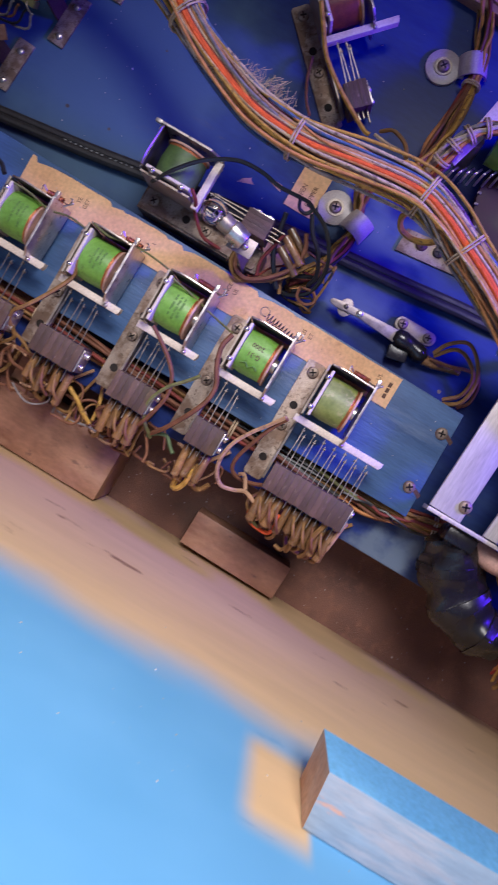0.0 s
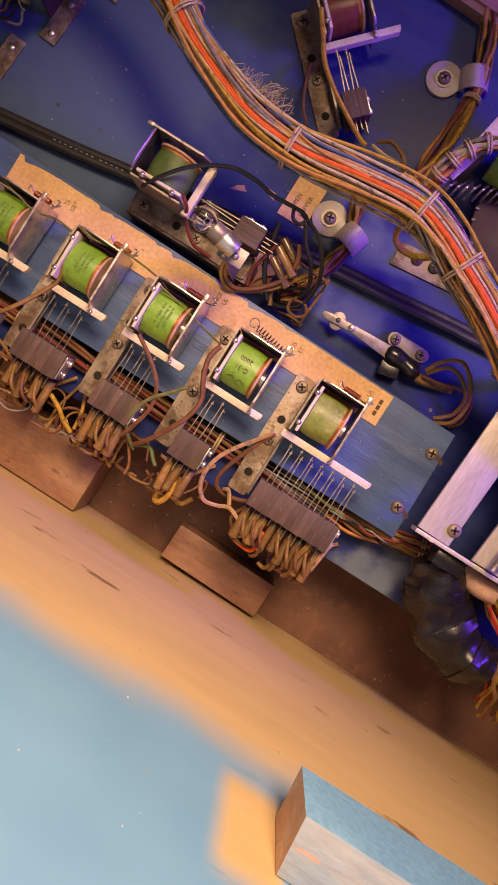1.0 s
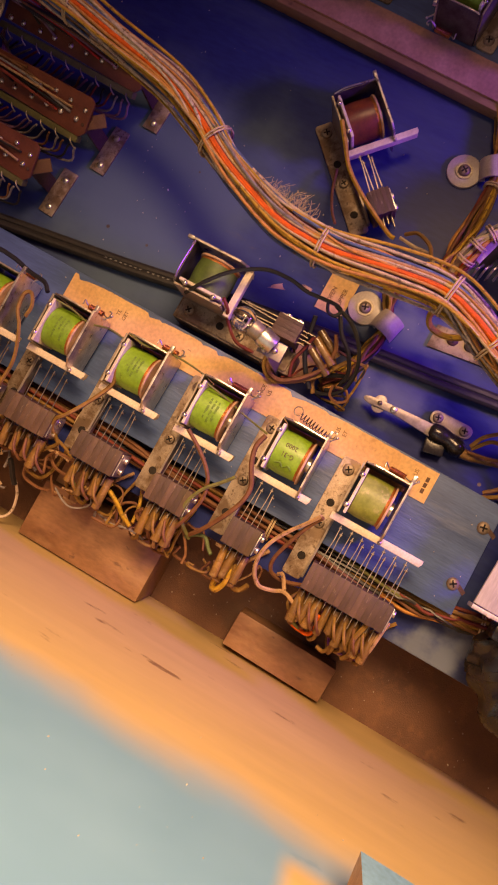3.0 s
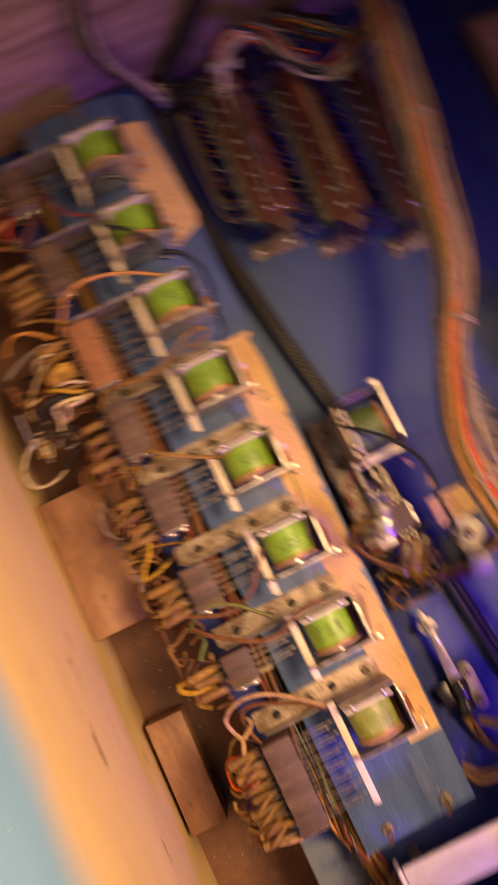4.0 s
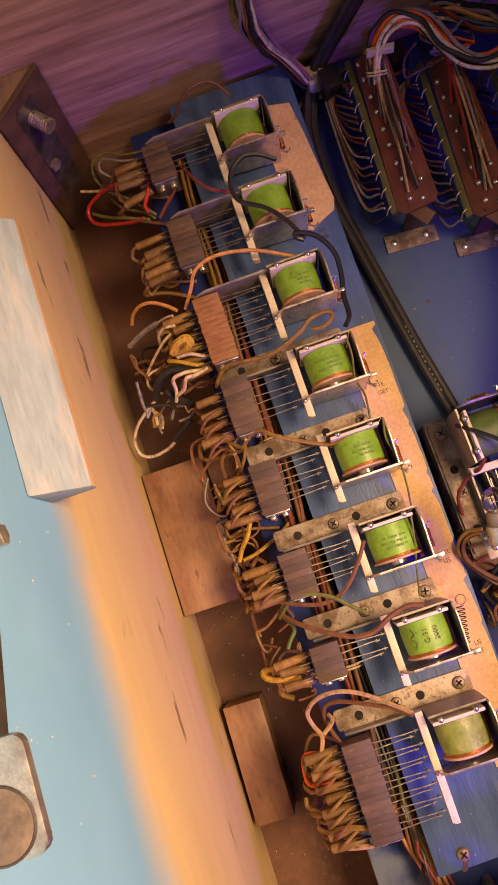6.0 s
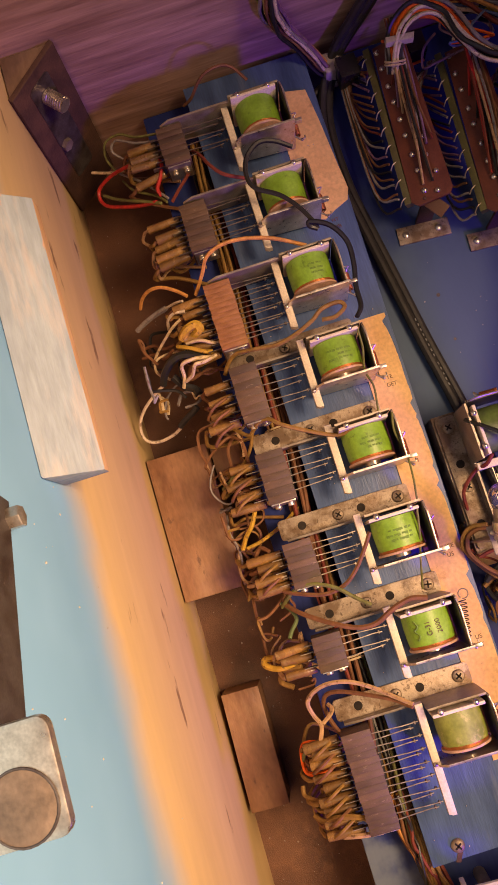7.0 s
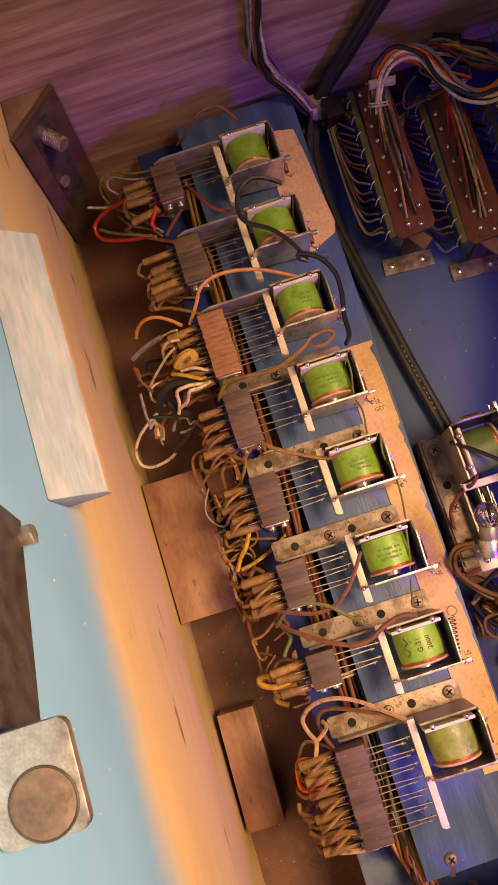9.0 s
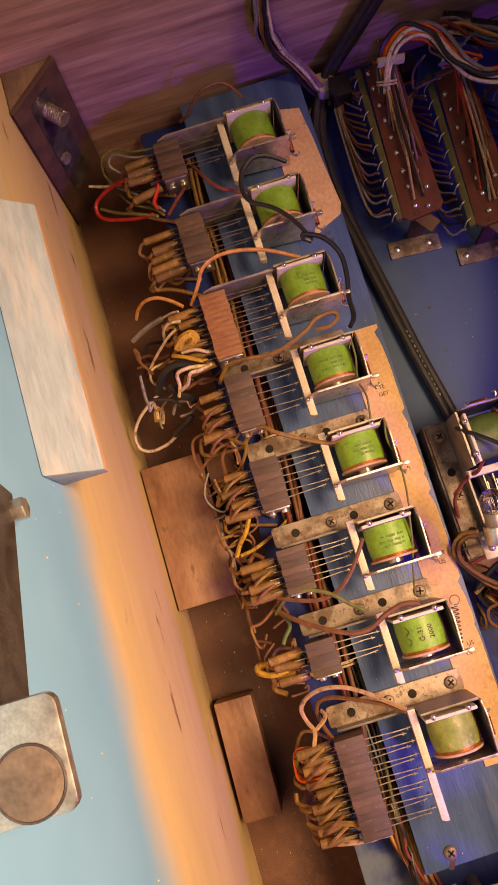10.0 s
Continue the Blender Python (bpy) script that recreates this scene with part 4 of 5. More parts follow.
# lever switch
switch = thing("lever_switch", "leaf switch with a rounded steel lever screwed to the panel", "switch")
part("base_plate", slab(rounded(0.0262, 0.0488, 0.0525, 0.0572, 0.0038), PZ, PZ + 0.003, 0.0004), STEEL, switch)
for x in (0.0308, 0.0478):
    screw_head(switch, (x, 0.053, PZ + 0.003), 0.0031, cross=15)
body_line = smooth_path([(0.0295, 0.0435, -0.0135), (0.034, 0.0438, -0.0135), (0.041, 0.0436, -0.014), (0.0475, 0.042, -0.0145), (0.0525, 0.0412, -0.0155)], 4)
part("switch_body", sweep(body_line, [float(v) for v in np.interp(np.linspace(0, 1, len(body_line)), (0, 0.1, 0.3, 0.52, 0.75, 0.92, 1), (0.0035, 0.0052, 0.0058, 0.0048, 0.0058, 0.0045, 0.002))], 16), TAPE, switch, "glossy black taped body")
LEVER = material("dull_grey_lever_steel", (0.3, 0.26, 0.25), 0.4, 0.5, other=(0.18, 0.15, 0.14), scale=140, fine=900, bump=0.1)
part("lever", slab([(0.0315, 0.0397), (0.0315, 0.0474), (0.006, 0.0462), (-0.008, 0.0452), (-0.0118, 0.0444), (-0.0133, 0.0428), (-0.0118, 0.0412), (-0.008, 0.0406), (0.006, 0.0417)], PZ + 0.0095, PZ + 0.0105, 0.0003), LEVER, switch)
part("lever_wing", slab([(-0.003 + 0.0045 * math.cos(a), 0.0433 + 0.0056 * math.sin(a)) for a in np.linspace(0, 6.2832, 25)[:-1]], PZ + 0.008, PZ + 0.0093, 0.0004), LEVER, switch)
part("lever_rivet", ball((-0.003, 0.0437, PZ + 0.0106), 0.0015, squash=0.6), DARK_STEEL, switch)
part("lever_rivet", ball((0.0059, 0.0441, PZ + 0.0106), 0.0022, squash=0.45), BRIGHT, switch)
part("plunger_case", box((0.0305, 0.0315, PZ + 0.001), (0.0425, 0.0402, PZ + 0.0085), 0.0012, m=Matrix.Translation((0.0365, 0.036, 0)) @ Matrix.Rotation(radians(12), 4, "Z") @ Matrix.Translation((-0.0365, -0.036, 0))), TAPE, switch, "glossy black plunger case")
sleeve_line = smooth_path([(0.0515, 0.0408, -0.0155), (0.058, 0.0412, -0.016), (0.066, 0.043, -0.017), (0.074, 0.0446, -0.0178)], 4)
part("lug_sleeve", sweep(sleeve_line, [0.0036 - 0.0021 * i / len(sleeve_line) for i in range(len(sleeve_line))], 12), SLEEVE, switch)

small_plate = thing("small_bracket", "small steel bracket plate with two screws under the bundle", "bracket")
part("plate", slab([(0.0045, 0.0885), (0.0045, 0.103), (0.045, 0.1075), (0.045, 0.093)], PZ, PZ + 0.0015, 0.0003), SPOTTED, small_plate)
screw_head(small_plate, (0.0165, 0.0985, PZ + 0.0015), 0.0036, mat=RUST)
screw_head(small_plate, (0.0272, 0.0995, PZ + 0.0015), 0.0034, mat=DARK_STEEL)

# bundle of leads running under the relay board, colours picked dark for the plate's shade
wire_bundle("under_board_wires", [(-0.345, -0.05, -0.014), (-0.28, -0.0505, -0.0145), (-0.2, -0.0515, -0.014), (-0.13, -0.052, -0.0145), (-0.06, -0.0515, -0.014), (0.0, -0.0505, -0.0145), (0.06, -0.049, -0.014), (0.09, -0.0455, -0.0125), (0.118, -0.0405, -0.0115), (0.15, -0.04, -0.0115)], (0.0065, 0.0068, 0.007, 0.0068, 0.0055),
    ["brown", "amber", "black", "maroon", "amber", "brown", "black", "brown", "amber", "black", "brown", "amber", "maroon", "brown", "black", "brown", "amber", "brown", "maroon", "olive", "brown", "amber"], "amber and brown leads in shade-darkened colours laced under the relay board", ties=(0.3, 0.5, 0.84), seed=12, r=0.0011, twist=2.6)
wire_bundle("under_board_wires", [(0.05, -0.0505, -0.0085), (0.07, -0.0495, -0.0095), (0.09, -0.0455, -0.009), (0.118, -0.0405, -0.008), (0.15, -0.04, -0.008)], (0.005, 0.006, 0.005), ["yellow", "orange", "red", "brown", "yellow", "maroon", "orange", "amber", "black", "red_orange"], "yellow and red leads coming out from under the relay board", seed=13, r=0.0009, twist=0.8)

# motor bracket
motor = thing("motor_bracket", "bright zinc motor bracket with screws at the panel edge", "bracket")
part("top_flange", slab([(0.0895, -0.0305), (0.1085, -0.031), (0.1135, 0.09), (0.0935, 0.09)], 0.024, 0.026, 0.0004), ZINC, motor)
for x, y in ((0.104, -0.02), (0.106, 0.07), (0.18, -0.02), (0.18, 0.07)):
    part("post", rod((x, y, PZ), (x, y, 0.0239 if x < 0.15 else 0.0219), 0.0035, seg=12), STEEL, motor)
part("end_flange", box((0.0895, -0.0335, 0.012), (0.21, -0.0312, 0.026), 0.0004), ZINC, motor)
part("inner_flange", slab([(0.123, -0.0305), (0.2, -0.0305), (0.2, 0.09), (0.131, 0.09)], 0.022, 0.024, 0.0004), ZINC, motor)
part("shaft", rod((0.133, -0.0295, 0.029), (0.141, 0.06, 0.029), 0.0028, seg=14), BRIGHT, motor)
screw_head(motor, (0.1065, -0.0222, 0.026), 0.0037)
part("white_mark", box((0.098, -0.0337, 0.0255), (0.1005, -0.0318, 0.0264), 0.0002), NYLON, motor)
part("bumper", box((0.106, -0.043, 0.004), (0.124, -0.034, 0.022), 0.002), TAPE, motor)
taped = thing("taped_joint", "lumpy black vinyl-taped wire joint beside the motor bracket", "wire joint")
path = smooth_path([(0.112, -0.04, 0.004), (0.119, -0.048, 0.003), (0.127, -0.06, 0.001), (0.139, -0.071, 0.0), (0.155, -0.077, 0.001), (0.17, -0.077, 0.002)], 6)
radii = [0.0105 + 0.0075 * math.sin(math.pi * min(1, i / len(path) * 0.9 + 0.1)) for i in range(len(path))]
bm = bmesh.new()
sweep(path, radii, 26, bm)
for v in bm.verts:
    lump = noise.noise(v.co * 70) * 0.0042 + noise.noise(v.co * 170) * 0.0022
    near = min(path, key=lambda q: (q - v.co).length)
    v.co += (v.co - near).normalized() * lump
part("tape_wrap", bm, TAPE, taped)
for i, w in ((8, 3), (16, 4), (24, 3)):
    bm = sweep([q + Vector((0, 0.0004, 0.0003)) for q in path[i:i + w]], [r * 1.05 for r in radii[i:i + w]], 24)
    for v in bm.verts:
        near = min(path, key=lambda q: (q - v.co).length)
        v.co += (v.co - near).normalized() * noise.noise(v.co * 70) * 0.0042
    part("tape_turn", bm, TAPE, taped)
solid("plastic_tube", sweep(smooth_path([(0.126, -0.036, 0.006), (0.137, -0.04, 0.01), (0.148, -0.039, 0.012)], 5), 0.0062, 14), PINK, "short translucent pinkish plastic tube beside the bracket", "tube")
wire_bundle("motor_leads", [(0.14, -0.036, 0.004), (0.155, -0.044, 0.004), (0.172, -0.058, 0.003), (0.182, -0.08, 0.0), (0.19, -0.1, -0.02)], (0.006, 0.007, 0.008), ["orange", "red_orange", "amber", "yellow", "cream", "brown", "orange", "maroon", "amber", "orange", "yellow", "red"], "orange and red leads beside the taped joint", seed=15)

# stepper wheel with its coil at the bundle's far side
stepper = thing("stepper_unit", "stepper unit with a dark maroon wheel, green coil and steel arm", "stepper unit")
part("contact_wheel", rod((0.07, 0.142, -0.012), (0.07, 0.142, -0.005), 0.0425, seg=56, bevel=0.001), DARK_RED, stepper, "dark maroon contact wheel")
for k in range(40):
    a = 2 * math.pi * k / 40
    part("wheel_tooth", box((0.0405, -0.0008, -0.0052), (0.0428, 0.0008, -0.0042), 0.0002, m=Matrix.Translation((0.07, 0.142, 0)) @ Matrix.Rotation(a, 4, "Z")), DARK_STEEL, stepper)
part("wheel_post", rod((0.07, 0.142, PZ), (0.07, 0.142, -0.012), 0.008, seg=16), STEEL, stepper)
part("coil", coil_bm(0.022, 0.055, 0.158, 0.004, 0.011), GREEN, stepper, "dark green coil")
part("arm", slab([(0.0035, 0.134), (0.0085, 0.132), (0.0215, 0.177), (0.03, 0.2), (0.022, 0.204), (0.012, 0.18)], 0.018, 0.0195, 0.0003), NYLON, stepper)
part("arm_plate", slab([(0.012, 0.166), (0.05, 0.166), (0.06, 0.2), (0.024, 0.2)], 0.014, 0.0155, 0.0003), DARK_STEEL, stepper)
part("frame_post", rod((0.012, 0.15, PZ), (0.012, 0.15, 0.018), 0.004, seg=12), STEEL, stepper)
part("frame_post", rod((0.04, 0.185, PZ), (0.04, 0.185, 0.014), 0.004, seg=12), STEEL, stepper)
for i in range(9):
    x, y = 0.004 + 0.004 * i, 0.128 + 0.0018 * i
    part("contact_finger", wire_bm([(x, y, -0.004), (x + 0.001, y + 0.004, 0.004), (x + 0.003, y + 0.009, 0.003)], 0.0007), BRIGHT, stepper)
laced = wire_bundle("laced_leads", [(-0.001, 0.117, 0.012), (0.001, 0.13, 0.022), (0.0055, 0.1435, 0.028), (0.016, 0.1545, 0.03), (0.035, 0.158, 0.03), (0.07, 0.16, 0.028)], (0.004, 0.0042, 0.0042), ["red_orange", "maroon", "cream", "violet", "grey", "orange", "brown", "white", "maroon", "orange"], "laced cream and red leads over the stepper unit", ties=(0.2, 0.32, 0.44, 0.56, 0.68, 0.8), seed=18, r=0.0011)

# ---- second relay board at the panel's far side ----
far_board = thing("far_relay_board", "second relay board on brown wood edged with pinkish paper", "mounting plate", (-0.1, 0.2335, 0), -2.7)
part("board", box((-0.23, 0.0, PZ), (0.55, 0.13, -0.0115), 0.0008), BROWN_WOOD, far_board)
part("plate", box((-0.22, 0.0235, -0.0115), (0.54, 0.126, -0.0099), 0.0004), PLATE_BLUE, far_board)
part("paper", slab(torn(-0.225, 0.53, 0.004, 0.025, 9, 0.006), -0.0115, -0.0096), PINK_PAPER, far_board)
for k, x in enumerate((-0.25, -0.19, -0.12, -0.05, 0.01, 0.07)):
    relay(SPECS[(k * 3 + 4) % 7], 30 + k, (x, 0.2675 - 0.047 * (x + 0.1), -0.0082), 177.3, "relay", "green relay on the far board in violet light", "relays on the far board")

# ---- terminal boards by the end wall ----


def terminal_board(x, y, turn, seed, name="terminal_board", rise=0.012):
    """A phenolic strip on a bracket: pins down one edge, solder joints, leads."""
    rnd = random.Random(seed)
    root = thing(name, "red-brown phenolic terminal board with soldered leads near the end wall", "terminal board", (x, y, rise), turn, "terminal boards")
    deck = PZ - rise
    tilt = Matrix.Rotation(radians(24), 4, "X")
    board = part("board", slab([(-0.05, -0.0105), (0.05, -0.0125), (0.0535, -0.009), (0.0535, 0.009), (0.05, 0.0115), (-0.05, 0.0085)], 0.0, 0.0017, 0.0003, m=tilt), PCB, root)
    part("edge_strip", box((-0.052, -0.0165, -0.004), (0.05, -0.0125, 0.0015), 0.0005, m=tilt), material("olive_connector_strip", (0.13, 0.12, 0.04), 0.5, scale=120) if name == "terminal_board" and "olive_connector_strip" not in bpy.data.materials else bpy.data.materials["olive_connector_strip"], root)
    for i in range(9):
        x = -0.046 + 0.0114 * i
        part("pin", wire_bm([tilt @ Vector((x, -0.0145, 0.001)), tilt @ Vector((x + 0.0015, -0.017, 0.002)), tilt @ Vector((x + 0.004, -0.0195, 0.0005))], 0.0004), STEEL, root)
        part("solder_joint", ball(tilt @ Vector((x + rnd.uniform(-0.001, 0.001), -0.0085 + 0.0006 * i, 0.0019)), 0.0018, squash=0.75), SOLDER, board)
        if i > 3:
            part("solder_joint", ball(tilt @ Vector((x + 0.004, 0.004 + rnd.uniform(-0.002, 0.002), 0.0019)), 0.0016, squash=0.75), SOLDER, board)
    part("bracket", box((0.0515, -0.0185, deck), (0.0625, 0.0135, deck + 0.0014), 0.0003), SPOTTED, root)
    part("bracket_leg", box((0.0495, -0.006, deck), (0.0515, 0.004, 0.0), 0.0004), RUST, root)
    for yy in (-0.0135, 0.0065):
        part("bracket_screw", ball((0.0568, yy, deck + 0.0016), 0.0022, squash=0.5), BRIGHT, root)
    for i in range(20):
        x = -0.044 + 0.0048 * i + rnd.uniform(-0.001, 0.001)
        c = rnd.choice(("grey", "brown", "maroon", "violet", "black", "black", "grey", "brown", "violet"))
        y, peel = -0.0215 - 0.0003 * i + rnd.uniform(-0.0012, 0.0012), rnd.uniform(0.005, 0.011)
        part("lead", wire_bm([(-0.053, -0.018 + 0.0003 * i, -0.012), (-0.046, y, -0.016), (min(-0.036, x - peel - 0.006), y - 0.002, -0.022), (x - peel, y, -0.017), tilt @ Vector((x + 0.003, -0.0192, 0.0005))], 0.00075), WIRE[c], root)
    for i in range(22):
        x = rnd.uniform(-0.03, 0.046)
        c = rnd.choice(("tan", "maroon", "black", "violet", "red", "brown", "grey", "black", "maroon"))
        y = rnd.uniform(-0.004, 0.0065)
        part("lead", wire_bm([(-0.056, y * 0.6, 0.012), (-0.038, y * 0.7, 0.0085 + rnd.uniform(0, 0.002)), (-0.038 + (x + 0.038) * 0.5, y * 0.8 + rnd.uniform(-0.0015, 0.0015), 0.006 + rnd.uniform(-0.001, 0.002)), tilt @ Vector((x, y + rnd.uniform(-0.003, 0.003), 0.0025))], 0.0008), WIRE[c], root)
    part("end_tab", box((0.05, -0.004, -0.004), (0.0625, 0.004, -0.0025), 0.0003, m=Matrix.Translation((0.056, 0, 0)) @ Matrix.Rotation(radians(38), 4, "Z") @ Matrix.Rotation(radians(20), 4, "X") @ Matrix.Translation((-0.056, 0, 0))), HARDBOARD, root)
    return root


for x, y, turn, seed in ((-0.3065, 0.0755, -4, 50), (-0.2895, 0.1145, -4, 51), (-0.272, 0.153, -3, 52)):
    terminal_board(x, y, turn, seed)
solid("plug", box((-0.3635, 0.0475, -0.011), (-0.349, 0.06, 0.003), 0.001), TAPE, "black plug shell on thin leads by the end wall", "plug", "plugs")
solid("plug", box((-0.3625, 0.0905, -0.008), (-0.349, 0.1015, 0.006), 0.001), TAPE, "black plug shell on thin leads by the end wall", "plug", "plugs")
solid("plug_sleeve", rod((-0.362, 0.138, 0.008), (-0.349, 0.154, 0.012), 0.0075, seg=20, bevel=0.0008), TAPE, "shiny black tape sleeve round a lead bundle", "sleeve")
solid("plug_sleeve", rod((-0.372, 0.124, 0.008), (-0.366, 0.14, 0.008), 0.0072, seg=20, bevel=0.0008), TAPE, "black tape sleeve round a lead bundle", "sleeve")
wire_bundle("board_leads", [(-0.333, 0.0745, 0.016), (-0.344, 0.077, 0.025), (-0.353, 0.083, 0.031), (-0.357, 0.094, 0.033), (-0.351, 0.106, 0.032), (-0.334, 0.113, 0.031), (-0.321, 0.122, 0.03), (-0.315, 0.134, 0.03), (-0.319, 0.15, 0.028), (-0.331, 0.168, 0.022), (-0.345, 0.185, 0.014)], (0.0045, 0.0055, 0.0055, 0.006, 0.006), ["orange", "red_orange", "white", "red_orange", "black", "red_orange", "white", "red_orange", "grey", "white", "orange", "black"], "orange, white and black leads looping between terminal boards", ties=(0.04,), seed=21, r=0.0012)
wire_bundle("board_leads", [(-0.368, 0.12, 0.012), (-0.36, 0.132, 0.014), (-0.345, 0.146, 0.018), (-0.335, 0.165, 0.02), (-0.335, 0.19, 0.02)], (0.005, 0.006, 0.007), ["blue", "yellow", "orange", "white", "violet", "maroon", "cream", "grey"], "mixed leads from a taped sleeve by the end wall", seed=23, r=0.0012)
solid("cable_tie", slab([(-0.3475, 0.0715), (-0.3435, 0.071), (-0.3415, 0.0865), (-0.3455, 0.088)], 0.0265, 0.0305, 0.0008), CLAMP, "whitish nylon cable tie round the board leads", "cable tie")
wall_leads = wire_bundle("wall_leads", [(-0.3755, 0.013, 0.105), (-0.3755, 0.0105, 0.075), (-0.375, 0.0107, 0.056), (-0.3745, 0.0143, 0.04), (-0.3735, 0.0215, 0.024), (-0.3715, 0.031, 0.009), (-0.366, 0.041, -0.006), (-0.36, 0.054, -0.012), (-0.352, 0.066, -0.01)], (0.0055, 0.006, 0.0062, 0.005, 0.004, 0.004), ["grey", "brown", "cream", "blue", "amber", "black", "grey", "brown", "orange", "white", "grey", "violet", "black", "olive"], "grey and brown leads curving down the end wall to a clamp", seed=25, r=0.0011)
solid("wall_clamp", box((-0.373, 0.041, PZ), (-0.359, 0.0545, -0.003), 0.0025), CLAMP, "milky nylon clamp at the foot of the end wall", "clamp")


def tangle(name, count, lo, hi, colours, label, seed, r=(0.0006, 0.001), reach=0.014):
    """Thin leads curling through one another inside a small region; one thing, each lead a part."""
    rnd = random.Random(seed)
    root = thing(name, label, "wire tangle")
    for i in range(count):
        q = Vector([rnd.uniform(a, b) for a, b in zip(lo, hi)])
        turn, bend, line = rnd.uniform(0, 6.28), rnd.uniform(-1.2, 1.2), []
        for k in range(6):
            line.append(tuple(max(a, min(b, v)) for v, a, b in zip(q, lo, hi)))
            turn += bend + rnd.uniform(-0.5, 0.5)
            q = q + Vector((math.cos(turn), math.sin(turn), rnd.uniform(-0.35, 0.35))) * reach * rnd.uniform(0.4, 0.75)
        part("wire", wire_bm([(x + rnd.uniform(-0.0008, 0.0008), y + rnd.uniform(-0.0008, 0.0008), z + rnd.uniform(-0.0005, 0.0005)) for x, y, z in line], rnd.uniform(*r), 5, 5), WIRE[rnd.choice(colours)], root)
    return root


tangle("wire_tangle", 15, (-0.075, 0.03, -0.018), (-0.02, 0.058, 0.004), ("brown", "amber", "black", "maroon", "amber"), "brown, amber and black leads tangled below the lamp relay", 71)
tangle("wire_tangle", 16, (-0.238, -0.115, -0.03), (-0.188, -0.078, 0.006), ("brown", "black", "cream", "black", "amber", "grey"), "dark tangle of short leads behind a tan switch stack", 72)
tangle("wire_tangle", 13, (-0.172, -0.098, -0.02), (-0.122, -0.074, 0.004), ("brown", "amber", "grey", "brown", "tan"), "dusty amber leads tangled at the relay lugs", 73)
tangle("wire_tangle", 12, (-0.118, -0.097, -0.02), (-0.07, -0.074, 0.004), ("brown", "amber", "brown", "tan", "grey"), "amber leads tangled at the relay lugs over a wood block", 74)
tangle("wire_tangle", 9, (-0.068, -0.095, -0.02), (-0.016, -0.074, 0.004), ("brown", "amber", "brown", "tan"), "brown leads tangled at the relay lugs", 75)
tangle("wire_tangle", 10, (-0.366, 0.08, -0.005), (-0.335, 0.19, 0.026), ("black", "red_orange", "white", "blue", "violet", "maroon"), "mixed leads tangled between plugs and terminal boards", 76, reach=0.022)

# ---- sleeves and leads at the relay lugs ----


def lug_sleeves(k):
    """Varnished sleeves over a relay's solder tails, with short leads dipping under the board."""
    rnd = random.Random(90 + k)
    length, pairs = SPECS[k][:2]
    x0 = X8 - PITCH * (7 - k) + 0.0078
    n = (4, 5, 6, 4, 4, 4, 3, 9)[k]
    for i in range(n):
        x = x0 + length * (i + 0.6) / n + rnd.uniform(-0.001, 0.001)
        sway, drop, size = rnd.uniform(-0.0014, 0.0014), rnd.uniform(0.0, 0.005), rnd.uniform(0.0023, 0.003)
        a, b = Vector((x, -0.0705, 0.0125)), Vector((x + sway, -0.0705 - rnd.uniform(0.014, 0.02), 0.0125 - drop))
        solid("sleeve", rod(a, b, size * 0.9, size, seg=12, bevel=0.0004), SLEEVE, "amber varnished sleeve on a relay lug", "sleeve", "sleeves")
        c = rnd.choice(("amber", "amber", "brown", "amber", "amber", "brown", "tan"))
        bow = rnd.uniform(0.002, 0.006)
        loose_wire([tuple(b), (b.x + sway * 0.5, b.y - bow * 0.6, b.z - 0.004), (b.x + rnd.uniform(-0.004, 0.006), b.y - bow, b.z - 0.014), (b.x + rnd.uniform(-0.006, 0.01), b.y + 0.006, -0.018), (x + rnd.uniform(-0.004, 0.012), -0.064, -0.0165)], c, rnd.uniform(0.0009, 0.0013), f"{c} lead bent under the relay board", "lead", "leads at the relay lugs")
        if k >= 3 and rnd.random() < 0.7:
            loose_wire([(x, -0.0745, 0.014), (x + 0.004, -0.083, 0.016), (x + 0.008, -0.088, 0.008), (x + 0.004, -0.08, 0.004), (x + 0.009, -0.0735, 0.01)], rnd.choice(("amber", "brown", "brown", "amber")), 0.0009, "thin amber link wire between relay lugs", "link_wire", "leads at the relay lugs")


for k in range(8):
    lug_sleeves(k)

# ---- leads that lie where they can be told apart ----
loose_wire([(-0.3333, -0.0738, 0.0120), (-0.3366, -0.0914, 0.0040), (-0.3422, -0.1043, -0.0100), (-0.3410, -0.1153, -0.0200), (-0.3299, -0.1135, -0.0200), (-0.3153, -0.0948, -0.0050), (-0.3067, -0.0807, 0.0080)], "red", 0.0012, "glossy red insulated wire looped beside the end relay")
loose_wire([(-0.3333, -0.0738, 0.0120), (-0.3252, -0.0711, 0.0142), (-0.3184, -0.0736, 0.0135), (-0.3130, -0.0776, 0.0110), (-0.3094, -0.0769, 0.0080)], "red", 0.0012, "short red insulated wire between two relay stacks")
loose_wire([(-0.3323, -0.0539, 0.0060), (-0.3240, -0.0543, 0.0090), (-0.3159, -0.0579, 0.0110), (-0.3084, -0.0653, 0.0115), (-0.3025, -0.0718, 0.0100)], "maroon", 0.001, "thin dull red wire between relay stacks")
loose_wire([(-0.3314, -0.0523, 0.0080), (-0.3195, -0.0481, 0.0200), (-0.3084, -0.0447, 0.0260), (-0.2998, -0.0385, 0.0270), (-0.2945, -0.0274, 0.0250)], "maroon", 0.0011, "dull red wire crossing to the second relay coil")
